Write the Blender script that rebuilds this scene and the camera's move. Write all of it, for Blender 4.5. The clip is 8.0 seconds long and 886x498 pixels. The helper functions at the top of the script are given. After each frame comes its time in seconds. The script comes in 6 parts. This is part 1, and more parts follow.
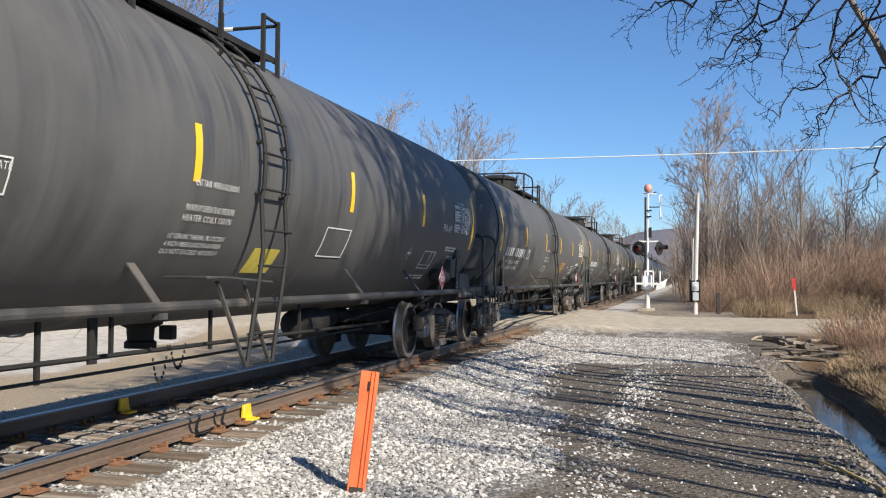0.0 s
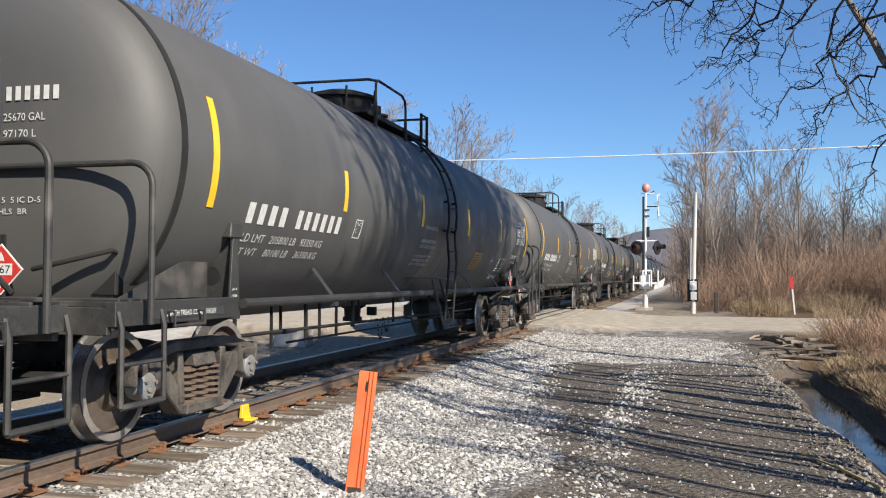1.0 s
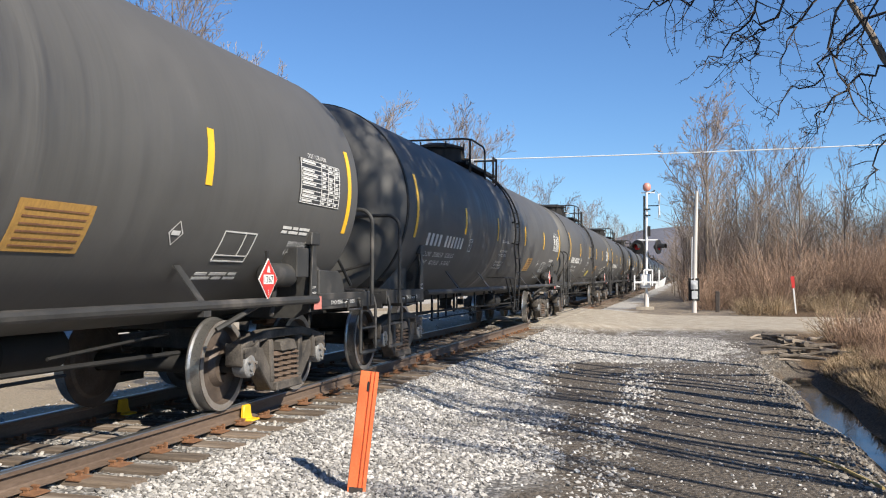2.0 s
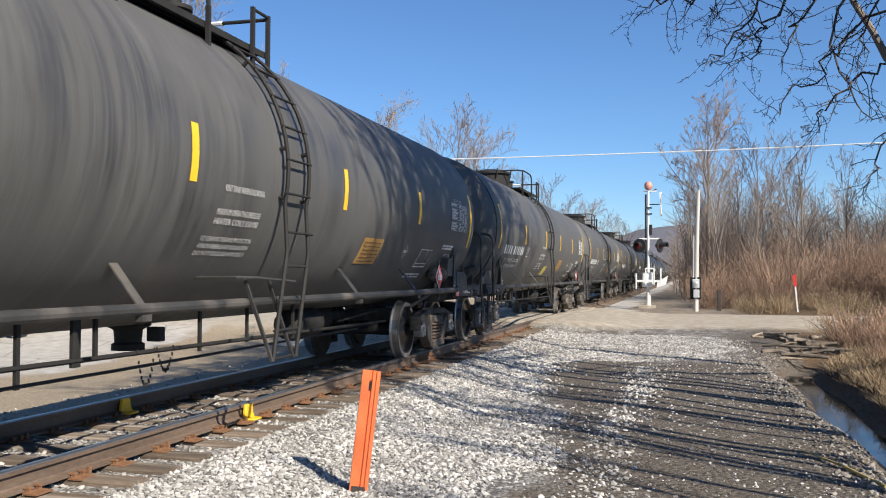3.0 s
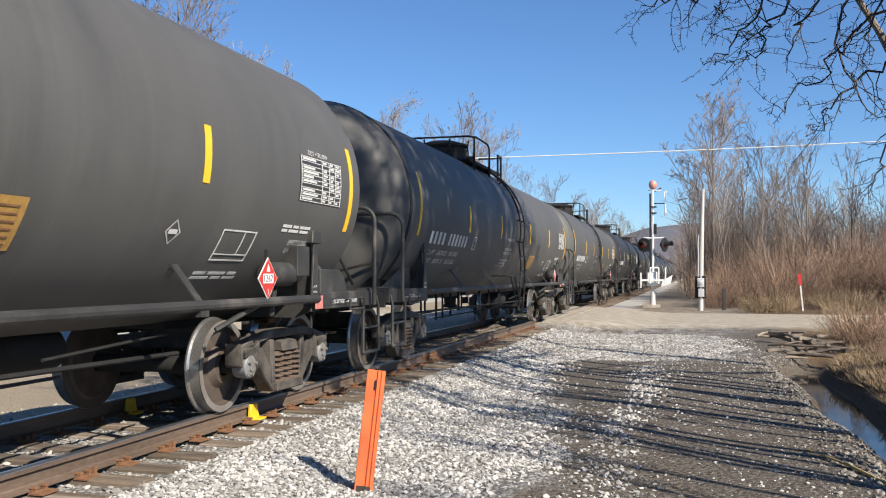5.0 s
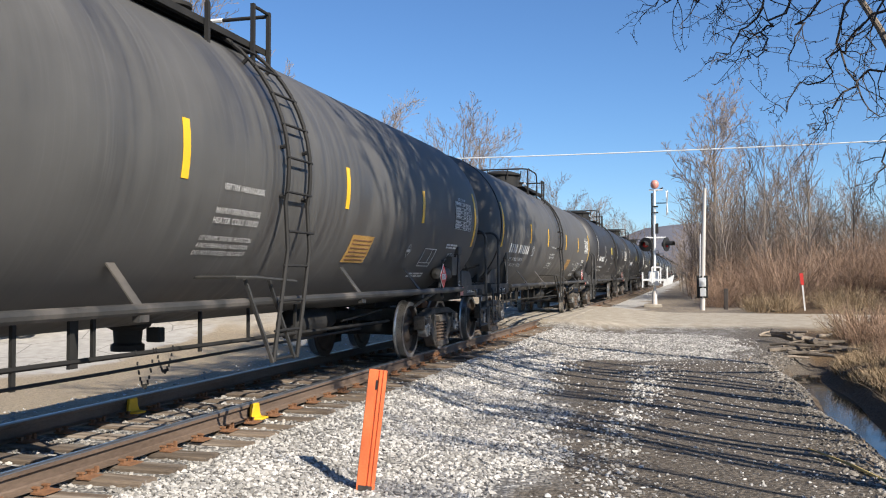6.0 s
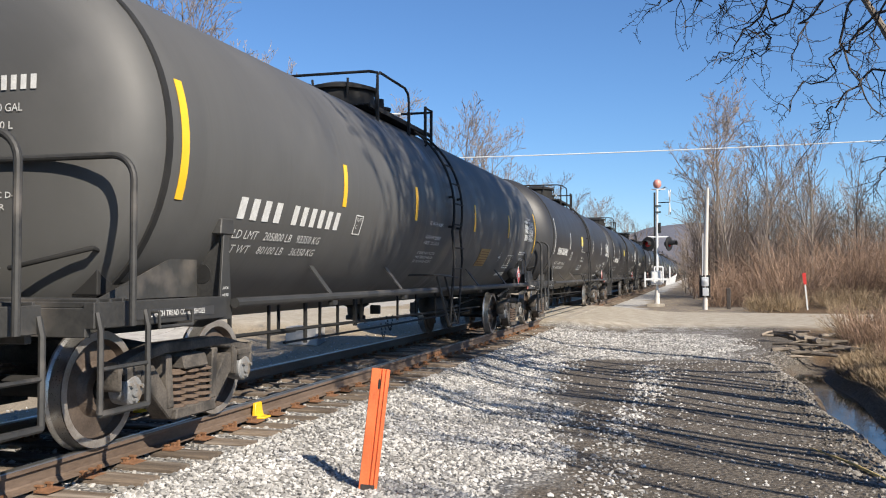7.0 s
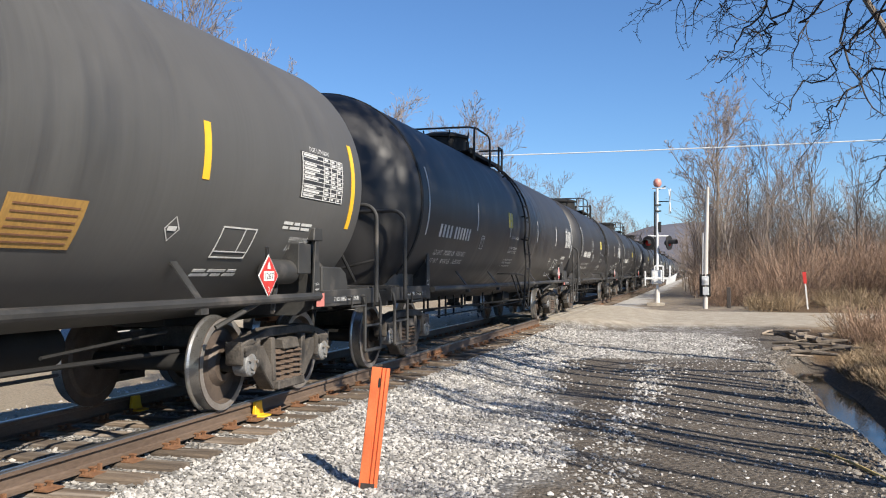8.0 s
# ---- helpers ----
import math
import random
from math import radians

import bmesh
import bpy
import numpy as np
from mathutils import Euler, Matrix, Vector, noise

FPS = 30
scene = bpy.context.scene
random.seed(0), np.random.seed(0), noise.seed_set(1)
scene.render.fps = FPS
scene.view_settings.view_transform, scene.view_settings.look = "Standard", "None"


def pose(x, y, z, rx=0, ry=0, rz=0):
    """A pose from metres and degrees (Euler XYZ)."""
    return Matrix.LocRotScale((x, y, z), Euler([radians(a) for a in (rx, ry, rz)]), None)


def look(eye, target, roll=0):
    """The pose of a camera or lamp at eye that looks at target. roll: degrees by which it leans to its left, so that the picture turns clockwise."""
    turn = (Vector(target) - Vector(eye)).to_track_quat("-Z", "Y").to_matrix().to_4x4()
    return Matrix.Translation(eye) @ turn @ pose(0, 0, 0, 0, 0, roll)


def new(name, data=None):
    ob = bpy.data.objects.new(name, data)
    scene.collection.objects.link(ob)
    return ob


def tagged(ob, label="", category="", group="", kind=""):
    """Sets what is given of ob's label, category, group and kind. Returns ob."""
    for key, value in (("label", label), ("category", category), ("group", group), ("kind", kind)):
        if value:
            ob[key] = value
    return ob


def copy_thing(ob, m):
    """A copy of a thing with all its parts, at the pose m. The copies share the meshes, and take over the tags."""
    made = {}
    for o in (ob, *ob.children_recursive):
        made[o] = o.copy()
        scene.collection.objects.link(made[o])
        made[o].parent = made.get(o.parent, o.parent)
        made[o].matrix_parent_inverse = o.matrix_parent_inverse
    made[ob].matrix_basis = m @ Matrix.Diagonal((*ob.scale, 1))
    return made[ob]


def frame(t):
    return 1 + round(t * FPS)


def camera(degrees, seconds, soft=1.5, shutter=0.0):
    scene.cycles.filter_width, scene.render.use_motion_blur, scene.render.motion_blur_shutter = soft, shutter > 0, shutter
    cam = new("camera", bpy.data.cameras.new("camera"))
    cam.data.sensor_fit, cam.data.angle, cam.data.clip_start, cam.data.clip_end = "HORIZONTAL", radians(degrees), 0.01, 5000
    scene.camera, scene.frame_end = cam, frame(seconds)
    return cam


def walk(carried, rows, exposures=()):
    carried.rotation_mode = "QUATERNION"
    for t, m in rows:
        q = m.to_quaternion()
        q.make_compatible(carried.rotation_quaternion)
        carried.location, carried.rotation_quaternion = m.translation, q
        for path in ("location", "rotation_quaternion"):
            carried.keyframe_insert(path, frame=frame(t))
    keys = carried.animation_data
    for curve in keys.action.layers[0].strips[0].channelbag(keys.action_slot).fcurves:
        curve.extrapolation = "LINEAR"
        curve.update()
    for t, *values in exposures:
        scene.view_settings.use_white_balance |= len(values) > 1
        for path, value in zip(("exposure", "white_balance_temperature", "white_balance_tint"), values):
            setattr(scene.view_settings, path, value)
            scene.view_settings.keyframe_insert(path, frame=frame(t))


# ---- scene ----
# World: y runs along the track, x to the right of it, z = 0 is the top of the rails.
cam = camera(52.49, 8.0, soft=1.1)

# seconds, eye, degrees to the left of the track, degrees up, lean
EYES = [
    (0.0, -0.0012, -0.0006, 1.3657, 15.225, 1.755, 0.457),
    (0.5, -0.0004, 0.0001, 1.3666, 15.126, 1.793, 0.399),
    (1.0, 0.0000, -0.0000, 1.3650, 15.100, 1.750, 0.330),
    (1.5, -0.0017, 0.0001, 1.3664, 15.114, 1.748, 0.270),
    (3.0, -0.0047, -0.0012, 1.3693, 15.253, 1.652, 0.152),
    (3.5, -0.0060, -0.0010, 1.3683, 15.337, 1.650, 0.155),
    (4.0, -0.0071, -0.0007, 1.3679, 15.417, 1.653, 0.130),
    (4.5, -0.0072, -0.0002, 1.3696, 15.474, 1.630, 0.092),
    (6.0, -0.0055, -0.0005, 1.3673, 15.637, 1.612, 0.004),
    (6.5, -0.0071, -0.0004, 1.3679, 15.723, 1.574, 0.071),
    (7.0, -0.0097, -0.0007, 1.3659, 15.784, 1.566, 0.060),
    (7.5, -0.0096, -0.0006, 1.3657, 15.784, 1.567, 0.054),
    (8.0, -0.0092, -0.0006, 1.3660, 15.796, 1.495, 0.100),
]


def aim(x, y, z, left, up, lean):
    a, b = radians(left), radians(up)
    way = Vector((-math.sin(a) * math.cos(b), math.cos(a) * math.cos(b), math.sin(b)))
    return look((x, y, z), Vector((x, y, z)) + way * 10, lean)


walk(cam, [(row[0], aim(*row[1:])) for row in EYES], [(0.0, 0.74), (8.0, 0.74)])

# ---- world, sun ----
SUN_FROM = Vector((0.65, -0.454, 0.607)).normalized()
world = bpy.data.worlds.new("world")
scene.world = world
world.use_nodes = True
wt = world.node_tree
sky = wt.nodes.new("ShaderNodeTexSky")
sky.sky_type = "NISHITA"
sky.sun_disc = False
sky.sun_elevation = math.asin(SUN_FROM.z)
sky.sun_rotation = math.atan2(SUN_FROM.x, SUN_FROM.y)
sky.air_density, sky.dust_density, sky.ozone_density = 1.0, 0.0, 10.0
wt.links.new(sky.outputs["Color"], wt.nodes["Background"].inputs["Color"])
wt.nodes["Background"].inputs["Strength"].default_value = 0.083
sun = new("sun", bpy.data.lights.new("sun", "SUN"))
sun.data.energy, sun.data.angle, sun.data.color = 5.0, radians(0.5), (1.0, 0.91, 0.78)
sun.matrix_basis = look(SUN_FROM * 50, (0, 0, 0))

# ---- mesh helpers ----
XT = -5.3525  # centre line of the track
RAIL_L, RAIL_R = XT - 0.7525, XT + 0.7525


class Shape:
    """Collects boxes, tubes, lathes and prisms for one mesh."""

    def __init__(self):
        self.v, self.f = [], []

    def add(self, verts, faces):
        n = len(self.v)
        self.v += [tuple(p) for p in verts]
        self.f += [tuple(i + n for i in f) for f in faces]
        return self

    def box(self, x0, x1, y0, y1, z0, z1):
        v = [(x, y, z) for x in (x0, x1) for y in (y0, y1) for z in (z0, z1)]
        return self.add(v, [(0, 1, 3, 2), (4, 6, 7, 5), (0, 4, 5, 1), (2, 3, 7, 6), (0, 2, 6, 4), (1, 5, 7, 3)])

    def tube(self, points, radius, n=8, cap=True):
        """A tube along points; radius is one number or one for each point."""
        pts = [Vector(p) for p in points]
        rad = radius if isinstance(radius, (list, tuple)) else [radius] * len(pts)
        rings, side = [], None
        for i, p in enumerate(pts):
            d = (pts[min(i + 1, len(pts) - 1)] - pts[max(i - 1, 0)]).normalized()
            if side is None:
                side = d.orthogonal().normalized()
            side = (side - d * side.dot(d)).normalized()
            up = d.cross(side)
            rings.append([p + (side * math.cos(2 * math.pi * k / n) + up * math.sin(2 * math.pi * k / n)) * rad[i] for k in range(n)])
        v = [q for r in rings for q in r]
        f = [(i * n + k, i * n + (k + 1) % n, (i + 1) * n + (k + 1) % n, (i + 1) * n + k) for i in range(len(pts) - 1) for k in range(n)]
        if cap:
            f += [tuple(range(n))[::-1], tuple(range((len(pts) - 1) * n, len(pts) * n))]
        return self.add(v, f)

    def lathe(self, profile, centre, axis="x", n=24):
        """Turns (radius, along) pairs round an axis through centre."""
        c, v = Vector(centre), []
        for r, a in profile:
            for k in range(n):
                s, t = r * math.cos(2 * math.pi * k / n), r * math.sin(2 * math.pi * k / n)
                v.append(c + Vector({"x": (a, s, t), "y": (t, a, s), "z": (s, t, a)}[axis]))
        m = len(profile)
        f = [(i * n + k, i * n + (k + 1) % n, (i + 1) * n + (k + 1) % n, (i + 1) * n + k) for i in range(m - 1) for k in range(n)]
        return self.add(v, [q[::-1] for q in f])

    def prism(self, poly, a, b, axis="x"):
        """A polygon pulled from a to b along an axis; poly holds the two other coordinates in order."""
        place = {"x": lambda p, w: (w, p[0], p[1]), "y": lambda p, w: (p[0], w, p[1]), "z": lambda p, w: (p[0], p[1], w)}[axis]
        n = len(poly)
        v = [place(p, a) for p in poly] + [place(p, b) for p in poly]
        f = [tuple(range(n))[::-1], tuple(range(n, 2 * n))] + [(k, (k + 1) % n, n + (k + 1) % n, n + k) for k in range(n)]
        return self.add(v, f)

    def mesh(self, name, material, bevel=0.0, smooth=35):
        me = bpy.data.meshes.new(name)
        me.from_pydata(self.v, [], self.f)
        bm = bmesh.new()
        bm.from_mesh(me)
        bmesh.ops.recalc_face_normals(bm, faces=bm.faces)
        if bevel:
            sharp = [e for e in bm.edges if len(e.link_faces) == 2 and e.calc_face_angle(0) > 0.6]
            bmesh.ops.bevel(bm, geom=sharp, offset=bevel, segments=1, affect="EDGES", clamp_overlap=True)
        bm.to_mesh(me)
        bm.free()
        if smooth:
            me.shade_smooth()
            me.set_sharp_from_angle(angle=radians(smooth))
        me.materials.append(material)
        return me


def part(name, shape, material, parent, label="", bevel=0.0, smooth=35):
    """Links a shape (or a mesh) as one object under a thing or a part."""
    me = shape.mesh(name, material, bevel, smooth) if isinstance(shape, Shape) else shape
    ob = new(name, me)
    ob.parent = parent
    if label:
        ob["label"] = label
    return ob


def thing(name, label, category, m=None, shape=None, material=None, group="", kind="", bevel=0.0, smooth=35):
    ob = new(name, shape.mesh(name, material, bevel, smooth) if shape else None)
    if m is not None:
        ob.matrix_basis = m
    return tagged(ob, label, category, group, kind)


# ---- materials ----
def nodes_of(name):
    m = bpy.data.materials.new(name)
    m.use_nodes = True
    return m, m.node_tree.nodes, m.node_tree.links, m.node_tree.nodes["Principled BSDF"]


def surface(name, a, b, scale=6.0, fine=60.0, rough=0.7, metal=0.0, bump=0.3, depth=0.01, c=None, stretch=(1, 1, 1), spread=(0.35, 0.65), vary=0.0, rough_var=0.15, spec=0.5):
    """Two colours mixed by coarse and fine noise, with wear in c, bump and uneven gloss, in the object's own space."""
    m, ns, ln, p = nodes_of(name)
    tc = ns.new("ShaderNodeTexCoord")
    mp = ns.new("ShaderNodeMapping")
    mp.inputs["Scale"].default_value = stretch
    ln.new(tc.outputs["Object"], mp.inputs["Vector"])
    vec = mp.outputs["Vector"]
    if vary:
        oi = ns.new("ShaderNodeObjectInfo")
        ad = ns.new("ShaderNodeVectorMath")
        sc = ns.new("ShaderNodeMath")
        sc.operation = "MULTIPLY"
        sc.inputs[1].default_value = 37.0
        ln.new(oi.outputs["Random"], sc.inputs[0])
        ln.new(vec, ad.inputs[0])
        ln.new(sc.outputs[0], ad.inputs[1])
        vec = ad.outputs[0]
    big, small = ns.new("ShaderNodeTexNoise"), ns.new("ShaderNodeTexNoise")
    for n, s, d in ((big, scale, 4), (small, fine, 3)):
        n.inputs["Scale"].default_value, n.inputs["Detail"].default_value = s, d
        ln.new(vec, n.inputs["Vector"])
    ramp = ns.new("ShaderNodeValToRGB")
    ramp.color_ramp.elements[0].position, ramp.color_ramp.elements[1].position = spread
    ramp.color_ramp.elements[0].color, ramp.color_ramp.elements[1].color = (*a, 1), (*b, 1)
    add = ns.new("ShaderNodeMath")
    add.operation = "MULTIPLY_ADD"
    add.inputs[1].default_value = 0.45
    ln.new(small.outputs["Fac"], add.inputs[0])
    half = ns.new("ShaderNodeMath")
    half.operation = "MULTIPLY"
    half.inputs[1].default_value = 0.55
    ln.new(big.outputs["Fac"], half.inputs[0])
    ln.new(half.outputs[0], add.inputs[2])
    ln.new(add.outputs[0], ramp.inputs["Fac"])
    colour = ramp.outputs["Color"]
    if c is not None:
        wear, edge, mix = ns.new("ShaderNodeTexNoise"), ns.new("ShaderNodeValToRGB"), ns.new("ShaderNodeMix")
        wear.inputs["Scale"].default_value, wear.inputs["Detail"].default_value = scale * 0.6, 8
        ln.new(vec, wear.inputs["Vector"])
        edge.color_ramp.elements[0].position, edge.color_ramp.elements[1].position = 0.55, 0.68
        ln.new(wear.outputs["Fac"], edge.inputs["Fac"])
        mix.data_type = "RGBA"
        mix.inputs["B"].default_value = (*c, 1)
        ln.new(edge.outputs["Color"], mix.inputs["Factor"])
        ln.new(colour, mix.inputs["A"])
        colour = mix.outputs["Result"]
    if vary:
        hsv, rng = ns.new("ShaderNodeHueSaturation"), ns.new("ShaderNodeMapRange")
        rng.inputs["To Min"].default_value, rng.inputs["To Max"].default_value = 1 - vary, 1 + vary
        ln.new(oi.outputs["Random"], rng.inputs["Value"])
        ln.new(rng.outputs[0], hsv.inputs["Value"])
        ln.new(colour, hsv.inputs["Color"])
        colour = hsv.outputs["Color"]
    ln.new(colour, p.inputs["Base Color"])
    rr = ns.new("ShaderNodeMapRange")
    rr.inputs["To Min"].default_value, rr.inputs["To Max"].default_value = max(0.02, rough - rough_var), min(1, rough + rough_var)
    ln.new(small.outputs["Fac"], rr.inputs["Value"])
    ln.new(rr.outputs[0], p.inputs["Roughness"])
    p.inputs["Metallic"].default_value = metal
    p.inputs["Specular IOR Level"].default_value = spec
    if bump:
        bp = ns.new("ShaderNodeBump")
        bp.inputs["Strength"].default_value, bp.inputs["Distance"].default_value = bump, depth
        ln.new(add.outputs[0], bp.inputs["Height"])
        ln.new(bp.outputs["Normal"], p.inputs["Normal"])
    return m


def tank_paint(name, base, streak, dust, rough):
    """Dark car paint: fine drips running down the sides, darker streaks about the middle, dust."""
    m, ns, ln, p = nodes_of(name)
    tc, oi = ns.new("ShaderNodeTexCoord"), ns.new("ShaderNodeObjectInfo")
    shift, mul = ns.new("ShaderNodeVectorMath"), ns.new("ShaderNodeMath")
    mul.operation, mul.inputs[1].default_value = "MULTIPLY", 53.0
    ln.new(oi.outputs["Random"], mul.inputs[0])
    ln.new(tc.outputs["Object"], shift.inputs[0])
    ln.new(mul.outputs[0], shift.inputs[1])

    def noise_at(scale, detail, rough_=0.5):
        mp, n = ns.new("ShaderNodeMapping"), ns.new("ShaderNodeTexNoise")
        mp.inputs["Scale"].default_value = scale
        ln.new(shift.outputs[0], mp.inputs["Vector"])
        ln.new(mp.outputs["Vector"], n.inputs["Vector"])
        n.inputs["Scale"].default_value, n.inputs["Detail"].default_value, n.inputs["Roughness"].default_value = 1.0, detail, rough_
        return n.outputs["Fac"]

    def ramp_of(value, stops):
        r = ns.new("ShaderNodeValToRGB")
        r.color_ramp.elements[0].position, r.color_ramp.elements[0].color = stops[0][0], (*[stops[0][1]] * 3, 1)
        r.color_ramp.elements[1].position, r.color_ramp.elements[1].color = stops[-1][0], (*[stops[-1][1]] * 3, 1)
        for pos, val in stops[1:-1]:
            r.color_ramp.elements.new(pos).color = (val, val, val, 1)
        ln.new(value, r.inputs["Fac"])
        return r.outputs["Color"]

    def mul_of(a, b):
        n = ns.new("ShaderNodeMath")
        n.operation = "MULTIPLY"
        ln.new(a, n.inputs[0])
        if isinstance(b, float):
            n.inputs[1].default_value = b
        else:
            ln.new(b, n.inputs[1])
        return n.outputs[0]

    def mix_of(f, a, b):
        n = ns.new("ShaderNodeMix")
        n.data_type = "RGBA"
        ln.new(f, n.inputs["Factor"])
        for socket, val in (("A", a), ("B", b)):
            if isinstance(val, tuple):
                n.inputs[socket].default_value = (*val, 1)
            else:
                ln.new(val, n.inputs[socket])
        return n.outputs["Result"]

    sep = ns.new("ShaderNodeSeparateXYZ")
    ln.new(tc.outputs["Object"], sep.inputs[0])
    along = ns.new("ShaderNodeMapRange")
    along.inputs["From Min"].default_value, along.inputs["From Max"].default_value = -1.0, 17.0
    ln.new(sep.outputs["Y"], along.inputs["Value"])
    middle = ramp_of(along.outputs[0], [(0.12, 0.1), (0.27, 0.45), (0.36, 1.0), (0.56, 1.0), (0.66, 0.4), (0.8, 0.15)])
    drips = ramp_of(noise_at((0.3, 4.0, 0.3), 7, 0.7), [(0.42, 0.0), (0.62, 1.0)])
    fine = ramp_of(noise_at((0.5, 20.0, 0.5), 5, 0.65), [(0.42, 0.0), (0.75, 1.0)])
    bands = ramp_of(noise_at((0.12, 1.6, 0.15), 3), [(0.35, 0.0), (0.65, 1.0)])
    patch = ramp_of(noise_at((0.9, 0.9, 0.9), 7, 0.6), [(0.48, 0.0), (0.7, 1.0)])
    blot = ramp_of(noise_at((0.5, 0.55, 0.5), 3, 0.55), [(0.42, 0.08), (0.6, 1.0)])
    pale = ramp_of(noise_at((0.3, 11.0, 0.35), 5, 0.7), [(0.55, 0.0), (0.78, 1.0)])
    colour = mix_of(mul_of(bands, 0.28), base, tuple(x * 0.82 for x in base))
    colour = mix_of(mul_of(fine, 0.3), colour, tuple(x * 0.62 for x in base))
    colour = mix_of(mul_of(mul_of(fine, patch), 0.3), colour, dust)
    colour = mix_of(mul_of(mul_of(mul_of(drips, middle), blot), 0.7), colour, streak)
    colour = mix_of(mul_of(mul_of(pale, middle), 0.45), colour, dust)
    colour = mix_of(mul_of(patch, 0.14), colour, dust)
    ln.new(colour, p.inputs["Base Color"])
    rr = ns.new("ShaderNodeMapRange")
    rr.inputs["To Min"].default_value, rr.inputs["To Max"].default_value = rough + 0.1, 0.3
    ln.new(mul_of(mul_of(drips, middle), blot), rr.inputs["Value"])
    ln.new(rr.outputs[0], p.inputs["Roughness"])
    bp = ns.new("ShaderNodeBump")
    bp.inputs["Strength"].default_value, bp.inputs["Distance"].default_value = 0.05, 0.02
    ln.new(noise_at((0.4, 0.9, 0.4), 2), bp.inputs["Height"])
    ln.new(bp.outputs["Normal"], p.inputs["Normal"])
    return m


GREY_PAINT = tank_paint("grey_tank_paint", (0.084, 0.083, 0.08), (0.012, 0.012, 0.017), (0.15, 0.147, 0.142), 0.52)
BLACK_PAINT = tank_paint("black_tank_paint", (0.026, 0.026, 0.028), (0.014, 0.014, 0.017), (0.085, 0.08, 0.07), 0.4)
FRAME_GREY = surface("frame_grey_paint", (0.02, 0.02, 0.02), (0.046, 0.045, 0.042), 3, 40, 0.62, bump=0.2, depth=0.004, c=(0.1, 0.09, 0.08))
FRAME_DARK = surface("dark_underframe", (0.006, 0.006, 0.006), (0.018, 0.017, 0.016), 4, 50, 0.8, bump=0.25, depth=0.004)
CAST = surface("dusty_cast_steel", (0.035, 0.031, 0.027), (0.12, 0.104, 0.088), 5, 50, 0.8, bump=0.35, depth=0.006, c=(0.022, 0.02, 0.018))
SPRING = surface("rusty_spring_steel", (0.075, 0.05, 0.036), (0.15, 0.108, 0.08), 8, 60, 0.8, bump=0.3, depth=0.003)
WHEEL = surface("wheel_steel", (0.06, 0.045, 0.036), (0.13, 0.1, 0.08), 6, 60, 0.6, metal=0.2, bump=0.2, depth=0.003)
RIM = surface("worn_wheel_rim", (0.26, 0.23, 0.2), (0.4, 0.37, 0.34), 8, 60, 0.45, metal=0.6, bump=0.1, depth=0.002)
TREAD = surface("polished_tread", (0.42, 0.41, 0.40), (0.55, 0.54, 0.52), 12, 90, 0.32, metal=0.9, bump=0.08, depth=0.002)
CAP = surface("bearing_cap_paint", (0.12, 0.12, 0.115), (0.24, 0.245, 0.25), 12, 70, 0.6, bump=0.2, depth=0.003, c=(0.16, 0.13, 0.1))
YELLOW = surface("yellow_reflective", (0.75, 0.42, 0.015), (0.85, 0.52, 0.03), 4, 80, 0.42, bump=0.0)
ORANGE_LABEL = surface("weathered_orange_label", (0.3, 0.17, 0.05), (0.46, 0.27, 0.07), 14, 70, 0.6, bump=0.0, stretch=(1, 3, 1))
YELLOW_LABEL = surface("yellow_label", (0.5, 0.4, 0.05), (0.66, 0.55, 0.1), 10, 70, 0.55, bump=0.0)
WHITE_MARK = surface("white_stencil", (0.5, 0.5, 0.48), (0.68, 0.68, 0.66), 20, 120, 0.6, bump=0.0)
WHITE_SIGN = surface("white_sign_paint", (0.62, 0.62, 0.6), (0.74, 0.74, 0.72), 10, 80, 0.5, bump=0.0)
RED_SIGN = surface("red_placard", (0.48, 0.03, 0.025), (0.6, 0.05, 0.04), 10, 60, 0.45, bump=0.0)
BLACK_MARK = surface("black_paint", (0.012, 0.012, 0.012), (0.022, 0.022, 0.022), 10, 80, 0.6, bump=0.0)
PINK_SIGN = surface("faded_red_reflector", (0.5, 0.16, 0.14), (0.62, 0.24, 0.2), 14, 60, 0.4, bump=0.0)
TABLE_BLACK = surface("black_data_panel", (0.025, 0.025, 0.026), (0.05, 0.05, 0.05), 8, 80, 0.5, bump=0.0)
RAIL_SIDE = surface("rusty_rail_side", (0.09, 0.062, 0.044), (0.17, 0.122, 0.09), 4, 60, 0.75, metal=0.1, bump=0.25, depth=0.003, stretch=(1, 0.3, 1))
RAIL_TOP = surface("rail_running_face", (0.22, 0.21, 0.2), (0.34, 0.33, 0.31), 6, 80, 0.36, metal=0.85, bump=0.05, depth=0.001, stretch=(1, 0.1, 1))
TIE = surface("weathered_tie_wood", (0.07, 0.052, 0.038), (0.2, 0.155, 0.115), 3, 40, 0.9, bump=0.6, depth=0.012, stretch=(0.4, 5, 5), c=(0.28, 0.24, 0.2), vary=0.3)
RUST = surface("rusty_iron", (0.13, 0.06, 0.03), (0.25, 0.125, 0.06), 10, 60, 0.85, bump=0.3, depth=0.003)
GALV = surface("galvanised_steel", (0.5, 0.51, 0.52), (0.62, 0.63, 0.63), 6, 60, 0.5, metal=0.35, bump=0.1, depth=0.002)
ALU = surface("white_painted_mast", (0.62, 0.63, 0.63), (0.74, 0.75, 0.74), 4, 60, 0.5, bump=0.1, depth=0.002)
